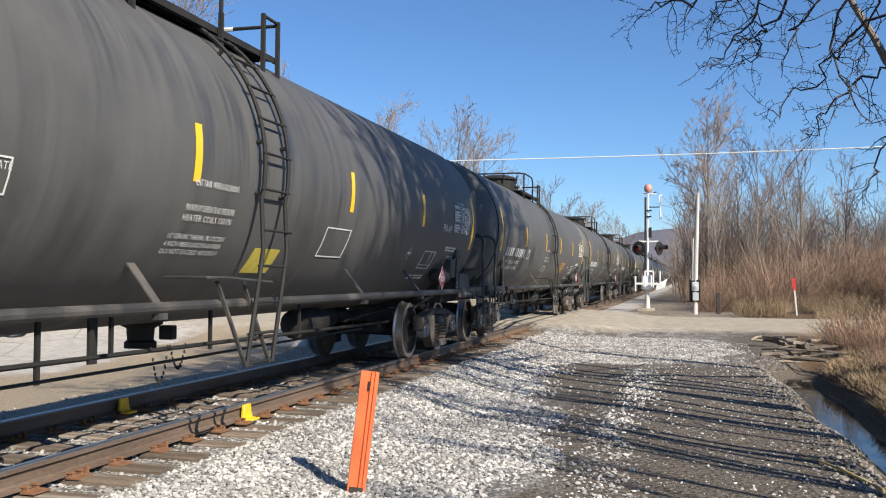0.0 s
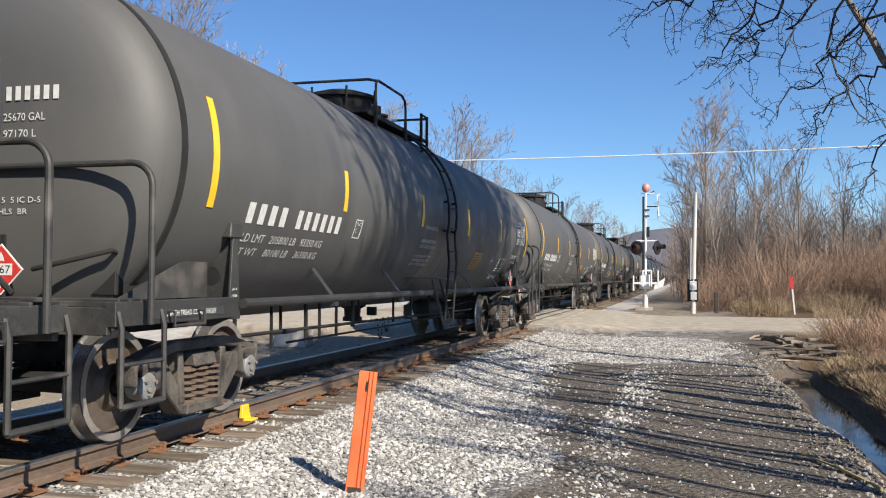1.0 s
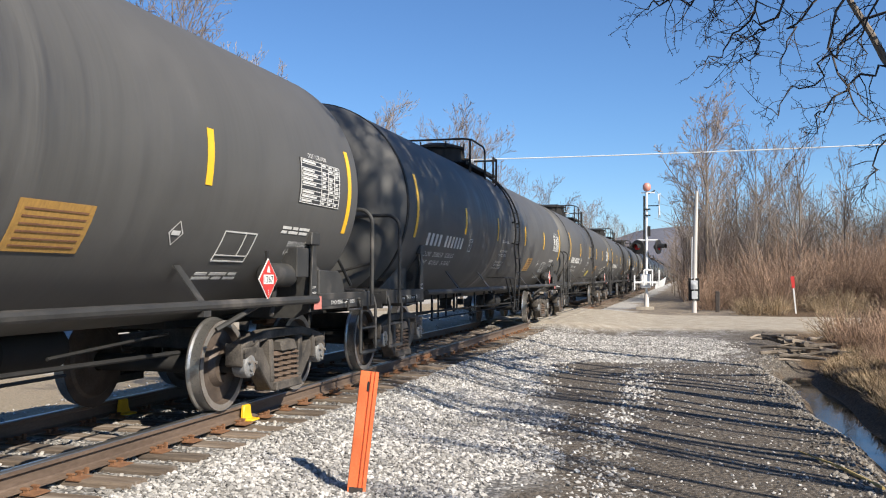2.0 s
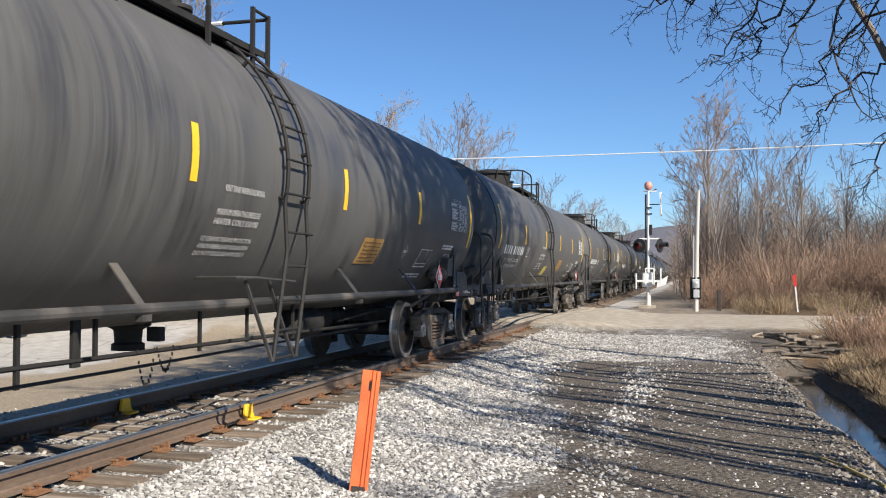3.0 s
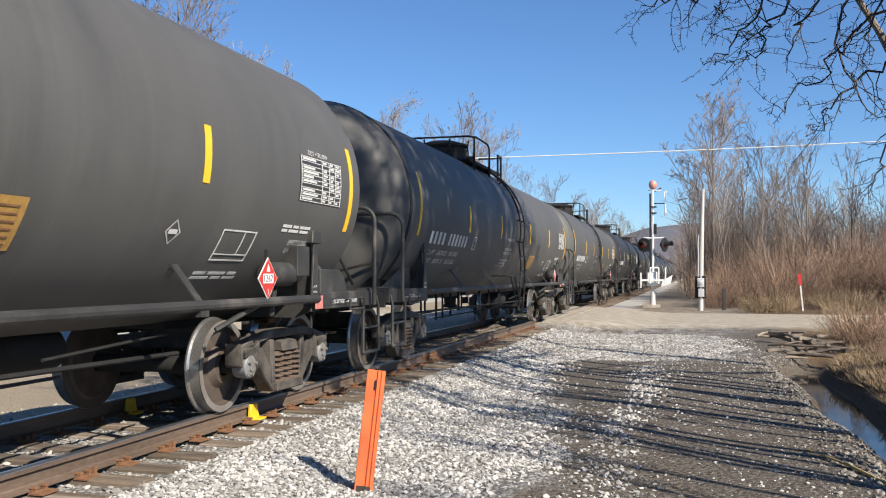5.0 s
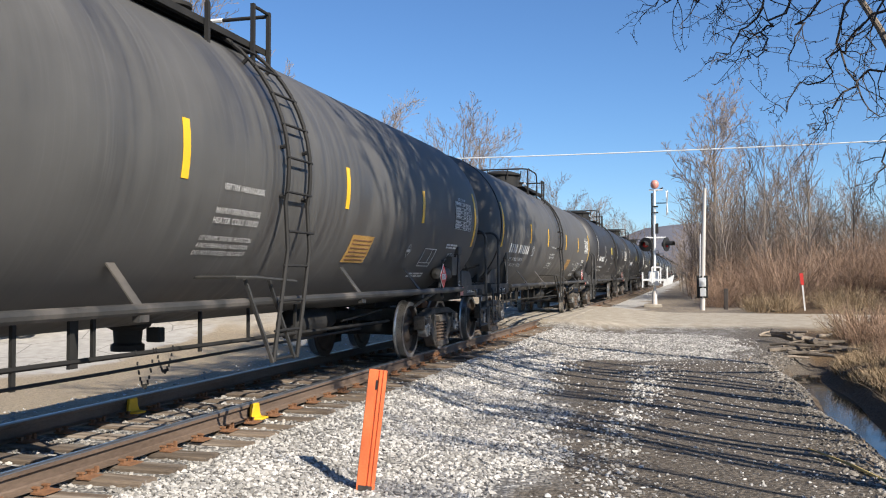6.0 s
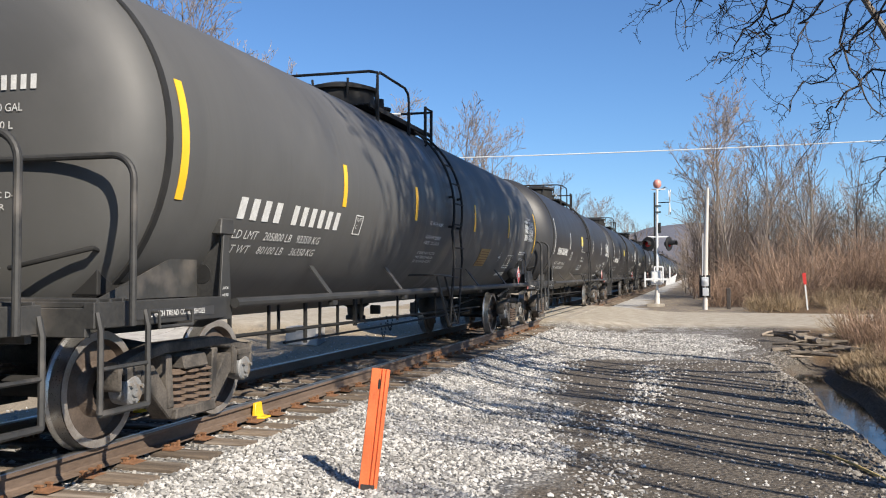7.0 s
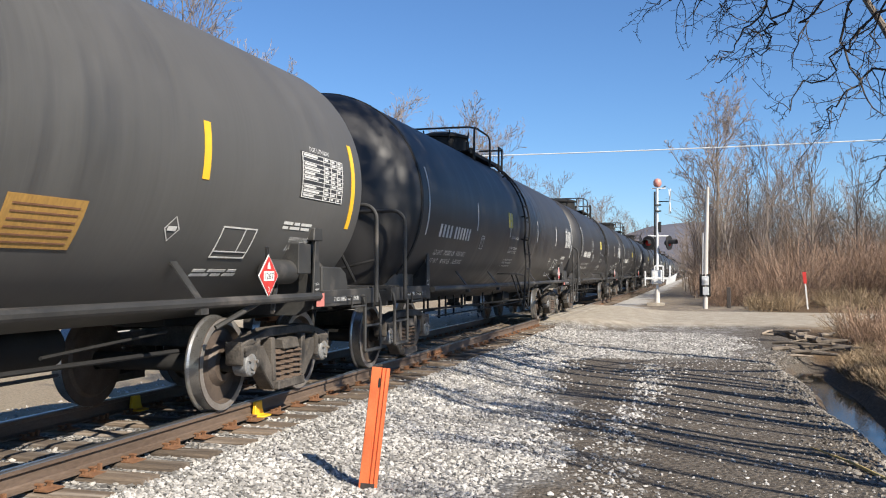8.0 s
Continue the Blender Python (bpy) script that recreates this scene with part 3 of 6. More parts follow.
def truck(car, y):
    b = part("truck", SHARED["bolster"], None, car, "dusty cast steel truck with coil springs")
    b.location = (0, y, 0)
    for frame_, spring, cap, adapter in ((SHARED["side_frame"], SHARED["springs"], SHARED["cap"], SHARED["adapter"]), (SIDE_FRAME_L, SPRINGS_L, CAP_L, ADAPTER_L)):
        part("side_frame", frame_, None, b)
        for c in (0.68, 0.89, 1.10):
            part("coil_spring", spring, None, b, "rusty coil spring").location = (0, c, 0)
        for c in (0.0, BASE):
            part("bearing_cap", cap, None, b, "pale bearing end cap").location = (0, c, 0.457)
            part("bearing_adapter", adapter, None, b).location = (0, c, 0.457)
    part("brake_beam", SHARED["brake"], None, b)


def end_gear(car, y_end, o, paint):
    """What stands at one end: deck, sill, coupler, handrail, steps. o is +1 at the front, whose inside lies towards +y."""
    def Y(a):
        return y_end + o * a

    sill = Shape().prism([(-0.3, 0.82), (0.3, 0.82), (0.3, 1.12), (0.22, 1.17), (-0.22, 1.17), (-0.3, 1.12)], Y(0.35), Y(3.2), "y")
    part("stub_sill", sill, FRAME_DARK, car, bevel=0.01)
    cp = Shape().box(-0.11, 0.11, min(Y(0.05), Y(0.55)), max(Y(0.05), Y(0.55)), 0.74, 0.92)
    cp.prism([(-0.16, Y(0.16)), (0.17, Y(0.16)), (0.2, Y(-0.02)), (0.08, Y(-0.1)), (0.02, Y(0.0)), (-0.1, Y(0.02))], 0.7, 0.98, "z")
    part("coupler", cp, RUST, car, "rusty knuckle coupler", bevel=0.015)
    hose = [(0.35, Y(0.3), 0.85), (0.36, Y(0.2), 0.65), (0.3, Y(0.05), 0.5), (0.2, Y(-0.03), 0.45)]
    part("air_hose", Shape().tube(hose, 0.028, 8), FRAME_DARK, car)
    deck = Shape()
    deck.box(-1.45, 1.45, min(Y(0.28), Y(0.62)), max(Y(0.28), Y(0.62)), 1.13, 1.17)
    for k in range(3):
        deck.box(-1.46, 1.46, min(Y(0.29 + k * 0.14), Y(0.32 + k * 0.14)), max(Y(0.29 + k * 0.14), Y(0.32 + k * 0.14)), 1.165, 1.19)
    part("end_deck", deck, FRAME_GREY, car, bevel=0.004)
    for side in (1, -1):
        def box(a, b, c, e, z0, z1, shape):
            xs = sorted((side * a, side * b))
            ys = sorted((Y(c), Y(e)))
            return shape.box(xs[0], xs[1], ys[0], ys[1], z0, z1)

        sl = Shape()
        box(1.38, 1.47, 0.25, 2.0, 0.99, 1.17, sl)
        box(0.3, 1.4, 0.25, 0.31, 0.93, 1.13, sl)
        part("side_sill", sl, FRAME_GREY, car, bevel=0.006)
        steps = Shape()
        for a in (0.28, 0.82):
            steps.tube([(side * 1.47, Y(a), 1.1), (side * 1.5, Y(a), 0.98), (side * 1.5, Y(a), 0.42)], 0.022, 6)
        steps.tube([(side * 1.5, Y(0.28), 0.42), (side * 1.5, Y(0.82), 0.42)], 0.024, 6)
        steps.tube([(side * 1.5, Y(0.28), 0.72), (side * 1.5, Y(0.82), 0.72)], 0.016, 6)
        part("step", steps, FRAME_GREY, car, "grey sill step")
        grab = Shape().tube([(side * 1.48, Y(0.9), 1.08), (side * 1.54, Y(0.9), 1.08), (side * 1.54, Y(0.9), 0.97), (side * 1.54, Y(1.35), 0.97), (side * 1.54, Y(1.35), 1.08), (side * 1.48, Y(1.35), 1.08)], 0.014, 6)
        part("grab_iron", grab, FRAME_GREY, car)
        # bolster: web with a hole, saddle pad and jacking plate
        yb = Y(2.07)
        web = []
        for k in range(9):
            a = radians(-78 + k * 5.6)
            web.append((side * 1.49 * math.cos(a), ZC + 1.49 * math.sin(a)))
        web = [(side * 0.25, 0.9)] + web[:1] + web[1:] + [(side * 1.36, 1.72), (side * 1.43, 1.0), (side * 1.2, 0.9)]
        part("bolster_web", Shape().prism(web, yb - 0.012, yb + 0.012, "y"), FRAME_GREY, car)
        jack = Shape().prism([(yb - 0.035, 1.76), (yb + 0.035, 1.76), (yb + 0.11, 0.97), (yb - 0.11, 0.97)], side * 1.40, side * 1.425)
        part("jacking_plate", jack, FRAME_GREY, car, bevel=0.004)
        pad = Shape()
        pad.prism([(yb - 0.12, 1.7), (yb + 0.12, 1.7), (yb + 0.1, 1.84), (yb - 0.1, 1.84)], side * 1.3, side * 1.44)
        part("web_hole", Shape().lathe([(0.002, -0.0155), (0.085, -0.0155), (0.09, 0.0), (0.085, 0.0155), (0.002, 0.0155)], (side * 1.2, yb, 1.36), "y", 18), BLACK_MARK, car, "dark round hole")
        part("saddle_pad", pad, FRAME_GREY, car, bevel=0.01)
        gusset = Shape().prism([(Y(0.6), 1.17), (Y(1.95), 1.17), (Y(1.95), 1.62)], side * 1.2, side * 1.215)
        part("gusset", gusset, FRAME_GREY, car)
    ys, top = Y(0.56), 2.2
    hoop = []
    for k in range(7):
        a = k / 6 * math.pi / 2
        hoop.append((1.37 + 0.18 * math.cos(a), ys, top - 0.18 + 0.18 * math.sin(a)))
    path = [(1.55, ys, 1.0)] + hoop + [(-p[0], p[1], p[2]) for p in hoop[::-1]] + [(-1.55, ys, 1.0)]
    part("end_handrail", Shape().tube(path, 0.026, 10), FRAME_GREY, car, "grey tubular end handrail")


def tank_car(paint, r, end, head, power):
    """One tank car, its front axle at y = 0 and the top of the rail at z = 0."""
    car = thing("tank_car", "tank car", "tank car")
    part("tank", tank_shape(r, end, head, power), paint, car, "streaked painted steel tank", smooth=40)
    part("seam_band", Shape().lathe([(r - 0.01, end - 0.04), (r + 0.012, end - 0.035), (r + 0.012, end + 0.035), (r - 0.01, end + 0.04)], (0, 0, ZC), "y", 72), FRAME_DARK, car)
    for y_end, o in ((-1.19, 1), (17.07, -1)):
        end_gear(car, y_end, o, paint)
    truck(car, 0.0)
    truck(car, REAR)
    for side in (1, -1):
        part("side_pipe", Shape().tube([(side * 1.47, 0.95, 1.11), (side * 1.47, 14.95, 1.11)], 0.045, 10), FRAME_GREY, car, "long grey side pipe")
        for y in (3.15, 5.65, 10.15, 12.6):
            b = Shape()
            lo, hi = Vector((side * 1.47, 0, 1.11)), Vector((side * 1.2, 0, 1.45))
            d = (hi - lo).normalized()
            n = Vector((d.z, 0, -d.x)) * 0.006
            ring = [(p.x, p.z) for p in (lo - n, lo + n, hi + n, hi - n)]
            b.prism(ring, y - 0.05, y + 0.05, "y")
            b.box(*sorted((side * 1.44, side * 1.5)), y - 0.06, y + 0.06, 1.02, 1.07)
            part("brace", b, FRAME_GREY, car)
    return car


def flat_text(body, height, width=None):
    """Outline of a text in the built-in font: points (u, v) and faces; v runs from 0 to the given letter height."""
    cu = bpy.data.curves.new("lettering", "FONT")
    cu.body, cu.size, cu.resolution_u = body, 1.0, 2
    ob = bpy.data.objects.new("lettering", cu)
    scene.collection.objects.link(ob)
    me = ob.to_mesh()
    pts = [(v.co.x, v.co.y) for v in me.vertices]
    faces = [tuple(f.vertices) for f in me.polygons]
    ob.to_mesh_clear()
    bpy.data.objects.remove(ob)
    bpy.data.curves.remove(cu)
    x0, x1 = min(p[0] for p in pts), max(p[0] for p in pts)
    k = height / 0.69
    kx = width / (x1 - x0) if width else k
    return [((p[0] - x0) * kx, p[1] * k) for p in pts], faces


def tank_text(lines, y, angle, height, r, width=None, gap=1.6):
    """Lettering on the tank's side; angle is that of the first base line. Each line is text or (text, width)."""
    s = Shape()
    for i, line in enumerate(lines):
        pts, faces = flat_text(line, height, width)
        base = angle - math.degrees(i * gap * height / r)
        s.add([around(base + math.degrees(v / r), y + u, r + 0.007) for u, v in pts], faces)
    return s


def mark(car, y, angle, height, r, count, pitch, width):
    """Separate plain bars, one for each character of a mark."""
    h = math.degrees(height / r)
    for k in range(count):
        part("mark_bar", patch_shape(y + k * pitch, y + k * pitch + width, angle, angle + h, r), WHITE_MARK, car, "white stencilled bar")


def bars(y, angle, height, r, widths, gap):
    """One plain bar for each character of a mark."""
    s, h = Shape(), math.degrees(height / r)
    for w in widths:
        if w > 0:
            q = patch_shape(y, y + w, angle, angle + h, r)
            s.add(q.v, q.f)
        y += abs(w) + gap
    return s


def plate_text(body, x, y, z, height, width=None):
    """Lettering on an upright plate that faces +x."""
    pts, faces = flat_text(body, height, width)
    return Shape().add([(x, y + u, z + v) for u, v in pts], faces)


def placard(car, m):
    """A red diamond with a white number panel, on a holder; m is its pose on the car, facing its own +x."""
    def diamond(rad, x0, x1):
        return Shape().prism([(-rad, 0), (0, -rad), (rad, 0), (0, rad)], x0, x1)

    base = part("placard", diamond(0.2, -0.008, 0), WHITE_SIGN, car, "red diamond hazard placard with white number panel", bevel=0.001)
    base.matrix_basis = m
    part("placard_face", diamond(0.185, 0, 0.004), RED_SIGN, base)
    part("number_panel", Shape().box(0.004, 0.006, -0.105, 0.105, -0.045, 0.045), WHITE_SIGN, base)
    part("number", plate_text("1267", 0.0075, -0.09, -0.03, 0.062, 0.18), BLACK_MARK, base, smooth=0)
    part("class_number", plate_text("3", 0.0065, -0.018, -0.15, 0.05), WHITE_SIGN, base, smooth=0)
    part("flame_mark", Shape().prism([(-0.035, 0.065), (0.035, 0.065), (0.02, 0.1), (0, 0.135), (-0.025, 0.1)], 0.004, 0.006), WHITE_SIGN, base)
    part("holder", Shape().box(-0.03, -0.008, -0.02, 0.02, -0.25, 0.27), FRAME_DARK, base)


def dress(car, r, yellow, dy):
    """Wheels, ladder, top platform, piping, labels. dy shifts the ladder and what stands by it along the car."""
    for y in (0.0, BASE, REAR, REAR + BASE):
        wheelset(car, y)
    stripe = YELLOW if yellow else WHITE_MARK
    wide = 0.105 if yellow else 0.05
    for y, a0, a1 in ((0.36, -17, 19), (3.4, -10, 8), (9.6, -10, 8), (12.6, -10, 8), (15.8, -20, 17)):
        part("reflective_stripe", patch_shape(y - wide / 2, y + wide / 2, a0, a1, r), stripe, car, "yellow reflective stripe" if yellow else "pale reflective stripe")
    # ladder
    lo, hi = 7.5 + dy, 8.0 + dy
    rails = [Shape(), Shape()]
    for s, y in zip(rails, (lo, hi)):
        arc = [around(a, y + 0.36, r + 0.075) for a in range(60, -14, -6)]
        s.tube(arc + [(r + 0.09, y + 0.31, 1.6), (r + 0.1, y, 0.56)], 0.022, 6)
        part("ladder_rail", s, FRAME_DARK, car)
    heights = [around(a, 0, r + 0.08) for a in (52, 40, 28, 16, 4, -8)] + [(r + 0.09, 0, z) for z in (1.78, 1.45, 1.12, 0.84, 0.58)]
    for x, _, z in heights:
        lean = 0.36 if z > 1.9 else 0.31 * (z - 0.56) / 1.04
        part("ladder_rung", Shape().tube([(x, lo + lean - 0.04, z), (x, hi + lean + 0.04, z)], 0.014, 6), FRAME_DARK, car)
    for a in (44, 8, -10):
        x, _, z = around(a, 0, r)
        x2, _, z2 = around(a, 0, r + 0.08)
        for y in (lo, hi):
            part("ladder_bracket", Shape().tube([(x, y + 0.36, z), (x2, y + 0.36, z2)], 0.02, 6), FRAME_DARK, car)
    for y, y2 in ((lo - 0.34, lo - 0.02), (lo + 0.12, hi - 0.06)):
        part("ladder_strut", Shape().tube([(1.5, y, 1.32), (r + 0.1, y2, 0.56)], 0.02, 4), FRAME_GREY, car)
    arm = Shape().tube([(1.05, lo - 0.5, 1.34), (1.5, lo - 0.5, 1.34), (1.58, lo - 0.3, 1.34), (1.6, hi, 1.3)], 0.016, 6)
    part("ladder_arm", arm, FRAME_GREY, car)
    # top platform, manway, rails
    top = ZC + r
    pd = 0.0 if yellow else dy
    for side in (1, -1):
        for k in range(5):
            x = side * (0.5 + 0.09 * k)
            part("platform_plank", Shape().box(x - 0.038, x + 0.038, 5.75 + pd, 8.7 + pd, top - 0.15, top - 0.13), FRAME_DARK, car)
        part("platform_edge", Shape().box(*sorted((side * 0.915, side * 0.935)), 5.73 + pd, 8.72 + pd, top - 0.19, top - 0.125), FRAME_DARK, car)
        for y in (5.95 + pd, 7.4 + pd, 8.3 + pd, 8.65 + pd):
            zt = ZC + math.sqrt(r * r - 0.97 ** 2)
            up = Shape().box(*sorted((side * 0.945, side * 0.985)), y - 0.022, y + 0.022, zt - 0.03, top + (0.27 if y > 7.9 + pd else 0.02))
            part("rail_post", up, FRAME_DARK, car)
        x = side * 0.965
        hoop = [(x, 5.95 + pd, top - 0.1), (x, 5.95 + pd, top + 0.3), (x, 6.05 + pd, top + 0.36), (x, 7.2 + pd, top + 0.36), (x, 7.36 + pd, top + 0.3), (x, 7.4 + pd, top + 0.18), (x, 7.4 + pd, top - 0.1)]
        part("side_rail", Shape().tube(hoop, 0.021, 8), FRAME_DARK, car)
        part("side_rail", Shape().tube([(x, 8.3 + pd, top + 0.25), (x, 8.65 + pd, top + 0.25)], 0.018, 8), FRAME_DARK, car)
    part("front_rail", Shape().tube([(0.965, 5.97 + pd, top + 0.34), (0.85, 5.93 + pd, top + 0.36), (-0.85, 5.93 + pd, top + 0.36), (-0.965, 5.97 + pd, top + 0.34)], 0.021, 8), FRAME_DARK, car)
    part("rear_rail", Shape().tube([(0.965, 8.65 + pd, top + 0.23), (-0.965, 8.65 + pd, top + 0.23)], 0.021, 8), FRAME_DARK, car)
    part("rail_sleeve", Shape().tube([(0.42, 8.65 + pd, top + 0.23), (0.15, 8.65 + pd, top + 0.23)], 0.026, 8), WHITE_SIGN, car, "white sleeve on the rail")
    part("manway", Shape().lathe([(0.5, top - 0.15), (0.5, top + 0.28), (0.56, top + 0.29), (0.56, top + 0.34), (0.5, top + 0.36), (0.3, top + 0.42), (0.01, top + 0.43)], (0, 7.0 + dy, 0), "z", 28), FRAME_DARK, car, "round manway with a flanged lid")
    for k in range(6):
        a = 2 * math.pi * k / 6
        bolt = Shape().tube([(0.55 * math.cos(a), 7.0 + dy + 0.55 * math.sin(a), top + 0.18), (0.58 * math.cos(a), 7.0 + dy + 0.58 * math.sin(a), top + 0.42)], 0.02, 6)
        part("eye_bolt", bolt, FRAME_DARK, car)
    valve = Shape().lathe([(0.16, top - 0.1), (0.16, top + 0.14), (0.2, top + 0.15), (0.2, top + 0.19), (0.09, top + 0.2), (0.08, top + 0.34), (0.01, top + 0.35)], (0.3, 7.85 + dy, 0), "z", 16)
    part("valve", valve, FRAME_DARK, car)
    valve = Shape().lathe([(0.1, top - 0.1), (0.1, top + 0.2), (0.14, top + 0.21), (0.14, top + 0.25), (0.01, top + 0.26)], (-0.25, 6.05 + dy, 0), "z", 16)
    part("valve", valve, FRAME_DARK, car)
    # under the tank
    part("brake_rod", Shape().tube([(0.62, 2.2, 0.70), (0.62, 13.6, 0.62)], 0.022, 6), FRAME_DARK, car)
    part("brake_pipe", Shape().tube([(0.95, 3.0, 0.6), (0.95, 6.0, 0.6), (0.9, 11.6, 0.62)], 0.014, 6), FRAME_DARK, car)
    for y, w, z0 in ((2.4, 0.02, 0.55), (3.3, 0.015, 0.5), (3.55, 0.015, 0.68), (4.3, 0.03, 0.5), (4.75, 0.018, 0.52), (5.35, 0.02, 0.52), (6.0, 0.05, 0.62), (6.25, 0.018, 0.66), (7.9, 0.018, 0.6), (8.9, 0.015, 0.62), (10.1, 0.02, 0.55)):
        part("rod_hanger", Shape().box(0.6, 0.63, y - w, y + w, z0, 1.1), FRAME_DARK, car)
    for y in (3.3, 3.55, 6.0):
        part("hanger_link", Shape().tube([(0.62, y, 0.66), (0.62, y + 0.45, 0.66)], 0.01, 5), FRAME_DARK, car)
    part("outlet_valve", Shape().lathe([(0.22, 1.0), (0.22, 0.86), (0.14, 0.82), (0.13, 0.7), (0.16, 0.68), (0.16, 0.62), (0.01, 0.61)], (0, 7.6, 0), "z", 18), FRAME_DARK, car)
    part("outlet_handle", Shape().box(0.3, 0.45, 7.45, 7.55, 0.72, 0.86), FRAME_DARK, car, bevel=0.01)
    for y, drop in ((6.7, 0.3), (7.0, 0.2)):
        chain = Shape()
        for k in range(13):
            u = k / 12 - 0.5
            p = Vector((0.8, y + u * 0.26, 0.70 - drop * (1 - 4 * u * u)))
            w = (0.0, 0.012) if k % 2 else (0.012, 0.0)
            chain.tube([p + Vector((w[0], w[1] - 0.012, -0.012)), p + Vector((-w[0], -w[1] + 0.012, 0.018))], 0.009, 5)
        tagged(part("chain", chain, FRAME_DARK, car, "hanging steel chain"), kind="stuff")
    for y, x in ((10.4, 0.35), (11.8, -0.1)):
        res = Shape().lathe([(0.01, 0), (0.1, 0.02), (0.19, 0.1), (0.19, 0.9), (0.1, 0.98), (0.01, 1.0)], (x, y, 0.72), "y", 16)
        part("air_reservoir", res, FRAME_DARK, car)
    part("rod_arm", Shape().tube([(0.5, 11.9, 0.7), (0.5, 13.6, 0.8)], 0.016, 6), FRAME_DARK, car)
    # rear end, on the near side
    part("equaliser_tank", Shape().lathe([(0.01, 0), (0.08, 0.02), (0.125, 0.1), (0.125, 0.55), (0.01, 0.56)], (1.28, 14.05, 1.37), "y", 18), FRAME_GREY, car, "round-ended grey air tank")
    hood = Shape().prism([(15.1, 1.15), (15.85, 1.15), (15.84, 1.24), (15.78, 1.36), (15.66, 1.42), (15.1, 1.43)], 1.0, 1.44)
    part("hood", hood, FRAME_GREY, car, "grey rounded cover", bevel=0.012)
    part("mount_plate", Shape().box(1.15, 1.42, 14.55, 14.85, 1.35, 1.66), FRAME_GREY, car, bevel=0.006)
    part("stay", Shape().tube([(1.4, 14.0, 0.98), (1.2, 14.5, 1.32)], 0.025, 6), FRAME_GREY, car)
    part("stay", Shape().tube([(1.05, 13.55, 0.85), (1.35, 14.0, 1.12), (1.25, 14.4, 1.35)], 0.026, 6), FRAME_GREY, car)
    box = Shape().box(0.75, 1.05, -0.35, 0.15, 1.2, 1.5)
    box.box(0.85, 1.15, -0.2, 0.05, 1.45, 1.66)
    box.tube([(1.0, -0.1, 1.5), (1.12, -0.5, 1.55), (0.6, -0.75, 1.4)], 0.022, 6)
    part("control_valve", box, FRAME_DARK, car, bevel=0.015)
    part("chain_rod", Shape().tube([(1.2, 15.6, 2.05), (1.25, 16.55, 1.25)], 0.02, 6), FRAME_GREY, car)
    placard(car, pose(1.5, 13.72, 1.33))
    placard(car, pose(0.25, -0.66, 1.4, 0, 0, -90))
    part("reflector", Shape().box(1.472, 1.477, 14.88, 15.08, 1.0, 1.14), PINK_SIGN, car, "faded red reflector")
    for y0, y1 in ((-0.55, 0.6), (15.1, 16.2)):
        part("sill_strip", Shape().box(1.471, 1.475, y0, y1, 1.03, 1.1), TABLE_BLACK, car)
        part("sill_text", plate_text("2 INCH TREAD COND. SHOES", 1.477, y0 + 0.25, 1.045, 0.042, 0.75), WHITE_SIGN, car, smooth=0)
    for yb in (0.88, 15.0):
        part("jack_text", plate_text("JACK", 1.4275, yb - 0.06, 1.23, 0.022, 0.1), WHITE_SIGN, car, smooth=0)
        part("jack_text", plate_text("HERE", 1.4275, yb - 0.06, 1.17, 0.022, 0.1), WHITE_SIGN, car, smooth=0)
    # stencils
    part("load_text", tank_text(["LD LMT   205800 LB   93350 KG", "LT WT    80100 LB    36350 KG"], 1.1, -27.5, 0.085, r, 1.9, 1.75), WHITE_MARK, car, smooth=0)
    part("vent_text", tank_text(["VENT TANK WHEN UNLOADING"], 6.8 + dy, -11, 0.055, r, 0.74), WHITE_MARK, car, smooth=0)
    part("pressure_text", tank_text(["MAXIMUM OPERATING PRESSURE", "HEATER COILS 150 PSI"], 6.75 + dy, -19, 0.055, r, 0.8), WHITE_MARK, car, smooth=0)
    warning = part("warning_text", tank_text(['1/2" CERAMIC THERMAL PROTECTION', "4 INCH FIBERGLASS INSULATION", "DO NOT EXCEED 450 DEG F"], 6.65 + dy, -28.5, 0.045, r, 0.9), WHITE_MARK, car, smooth=0)
    tagged(warning, kind="stuff")
    part("plate_mark_frame", outline(3.83, 4.06, -21.5, -12.5, r, 0.012), WHITE_MARK, car)
    part("plate_mark", tank_text(["PLATE", "C"], 3.87, -15.5, 0.05, r, None, 1.7), WHITE_MARK, car, smooth=0)
    panel = part("data_panel", patch_shape(14.4, 15.5, -10, 8, r), TABLE_BLACK, car, "black data panel with white lines")
    grid = Shape()
    for k in range(11):
        a = -9.6 + 17.2 * k / 10
        q = patch_shape(14.42, 15.48, a - 0.14, a + 0.14, r + 0.004)
        grid.add(q.v, q.f)
    for y in (14.42, 14.95, 15.14, 15.31, 15.465):
        q = patch_shape(y, y + 0.012, -9.6, 7.6, r + 0.004)
        grid.add(q.v, q.f)
    tagged(part("panel_lines", grid, WHITE_MARK, panel), kind="stuff")
    text = Shape()
    for k in range(10):
        a = -9.1 + 17.2 * k / 10
        for y, w in ((14.46, 0.42), (14.98, 0.12), (15.17, 0.1), (15.34, 0.1)):
            if (k * 7 + int(y * 10)) % 5:
                q = patch_shape(y, y + w * (0.6 + 0.4 * ((k * 3) % 5) / 4), a, a + 0.85, r + 0.004)
                text.add(q.v, q.f)
    tagged(part("panel_print", text, WHITE_MARK, panel), kind="stuff")
    part("panel_heading", tank_text(["DOT 117R100W"], 14.62, 8.6, 0.05, r, 0.5), WHITE_MARK, car, smooth=0)
    box_a = part("stencil_box", outline(13.1, 13.72, -36, -24, r, 0.014), WHITE_MARK, car)
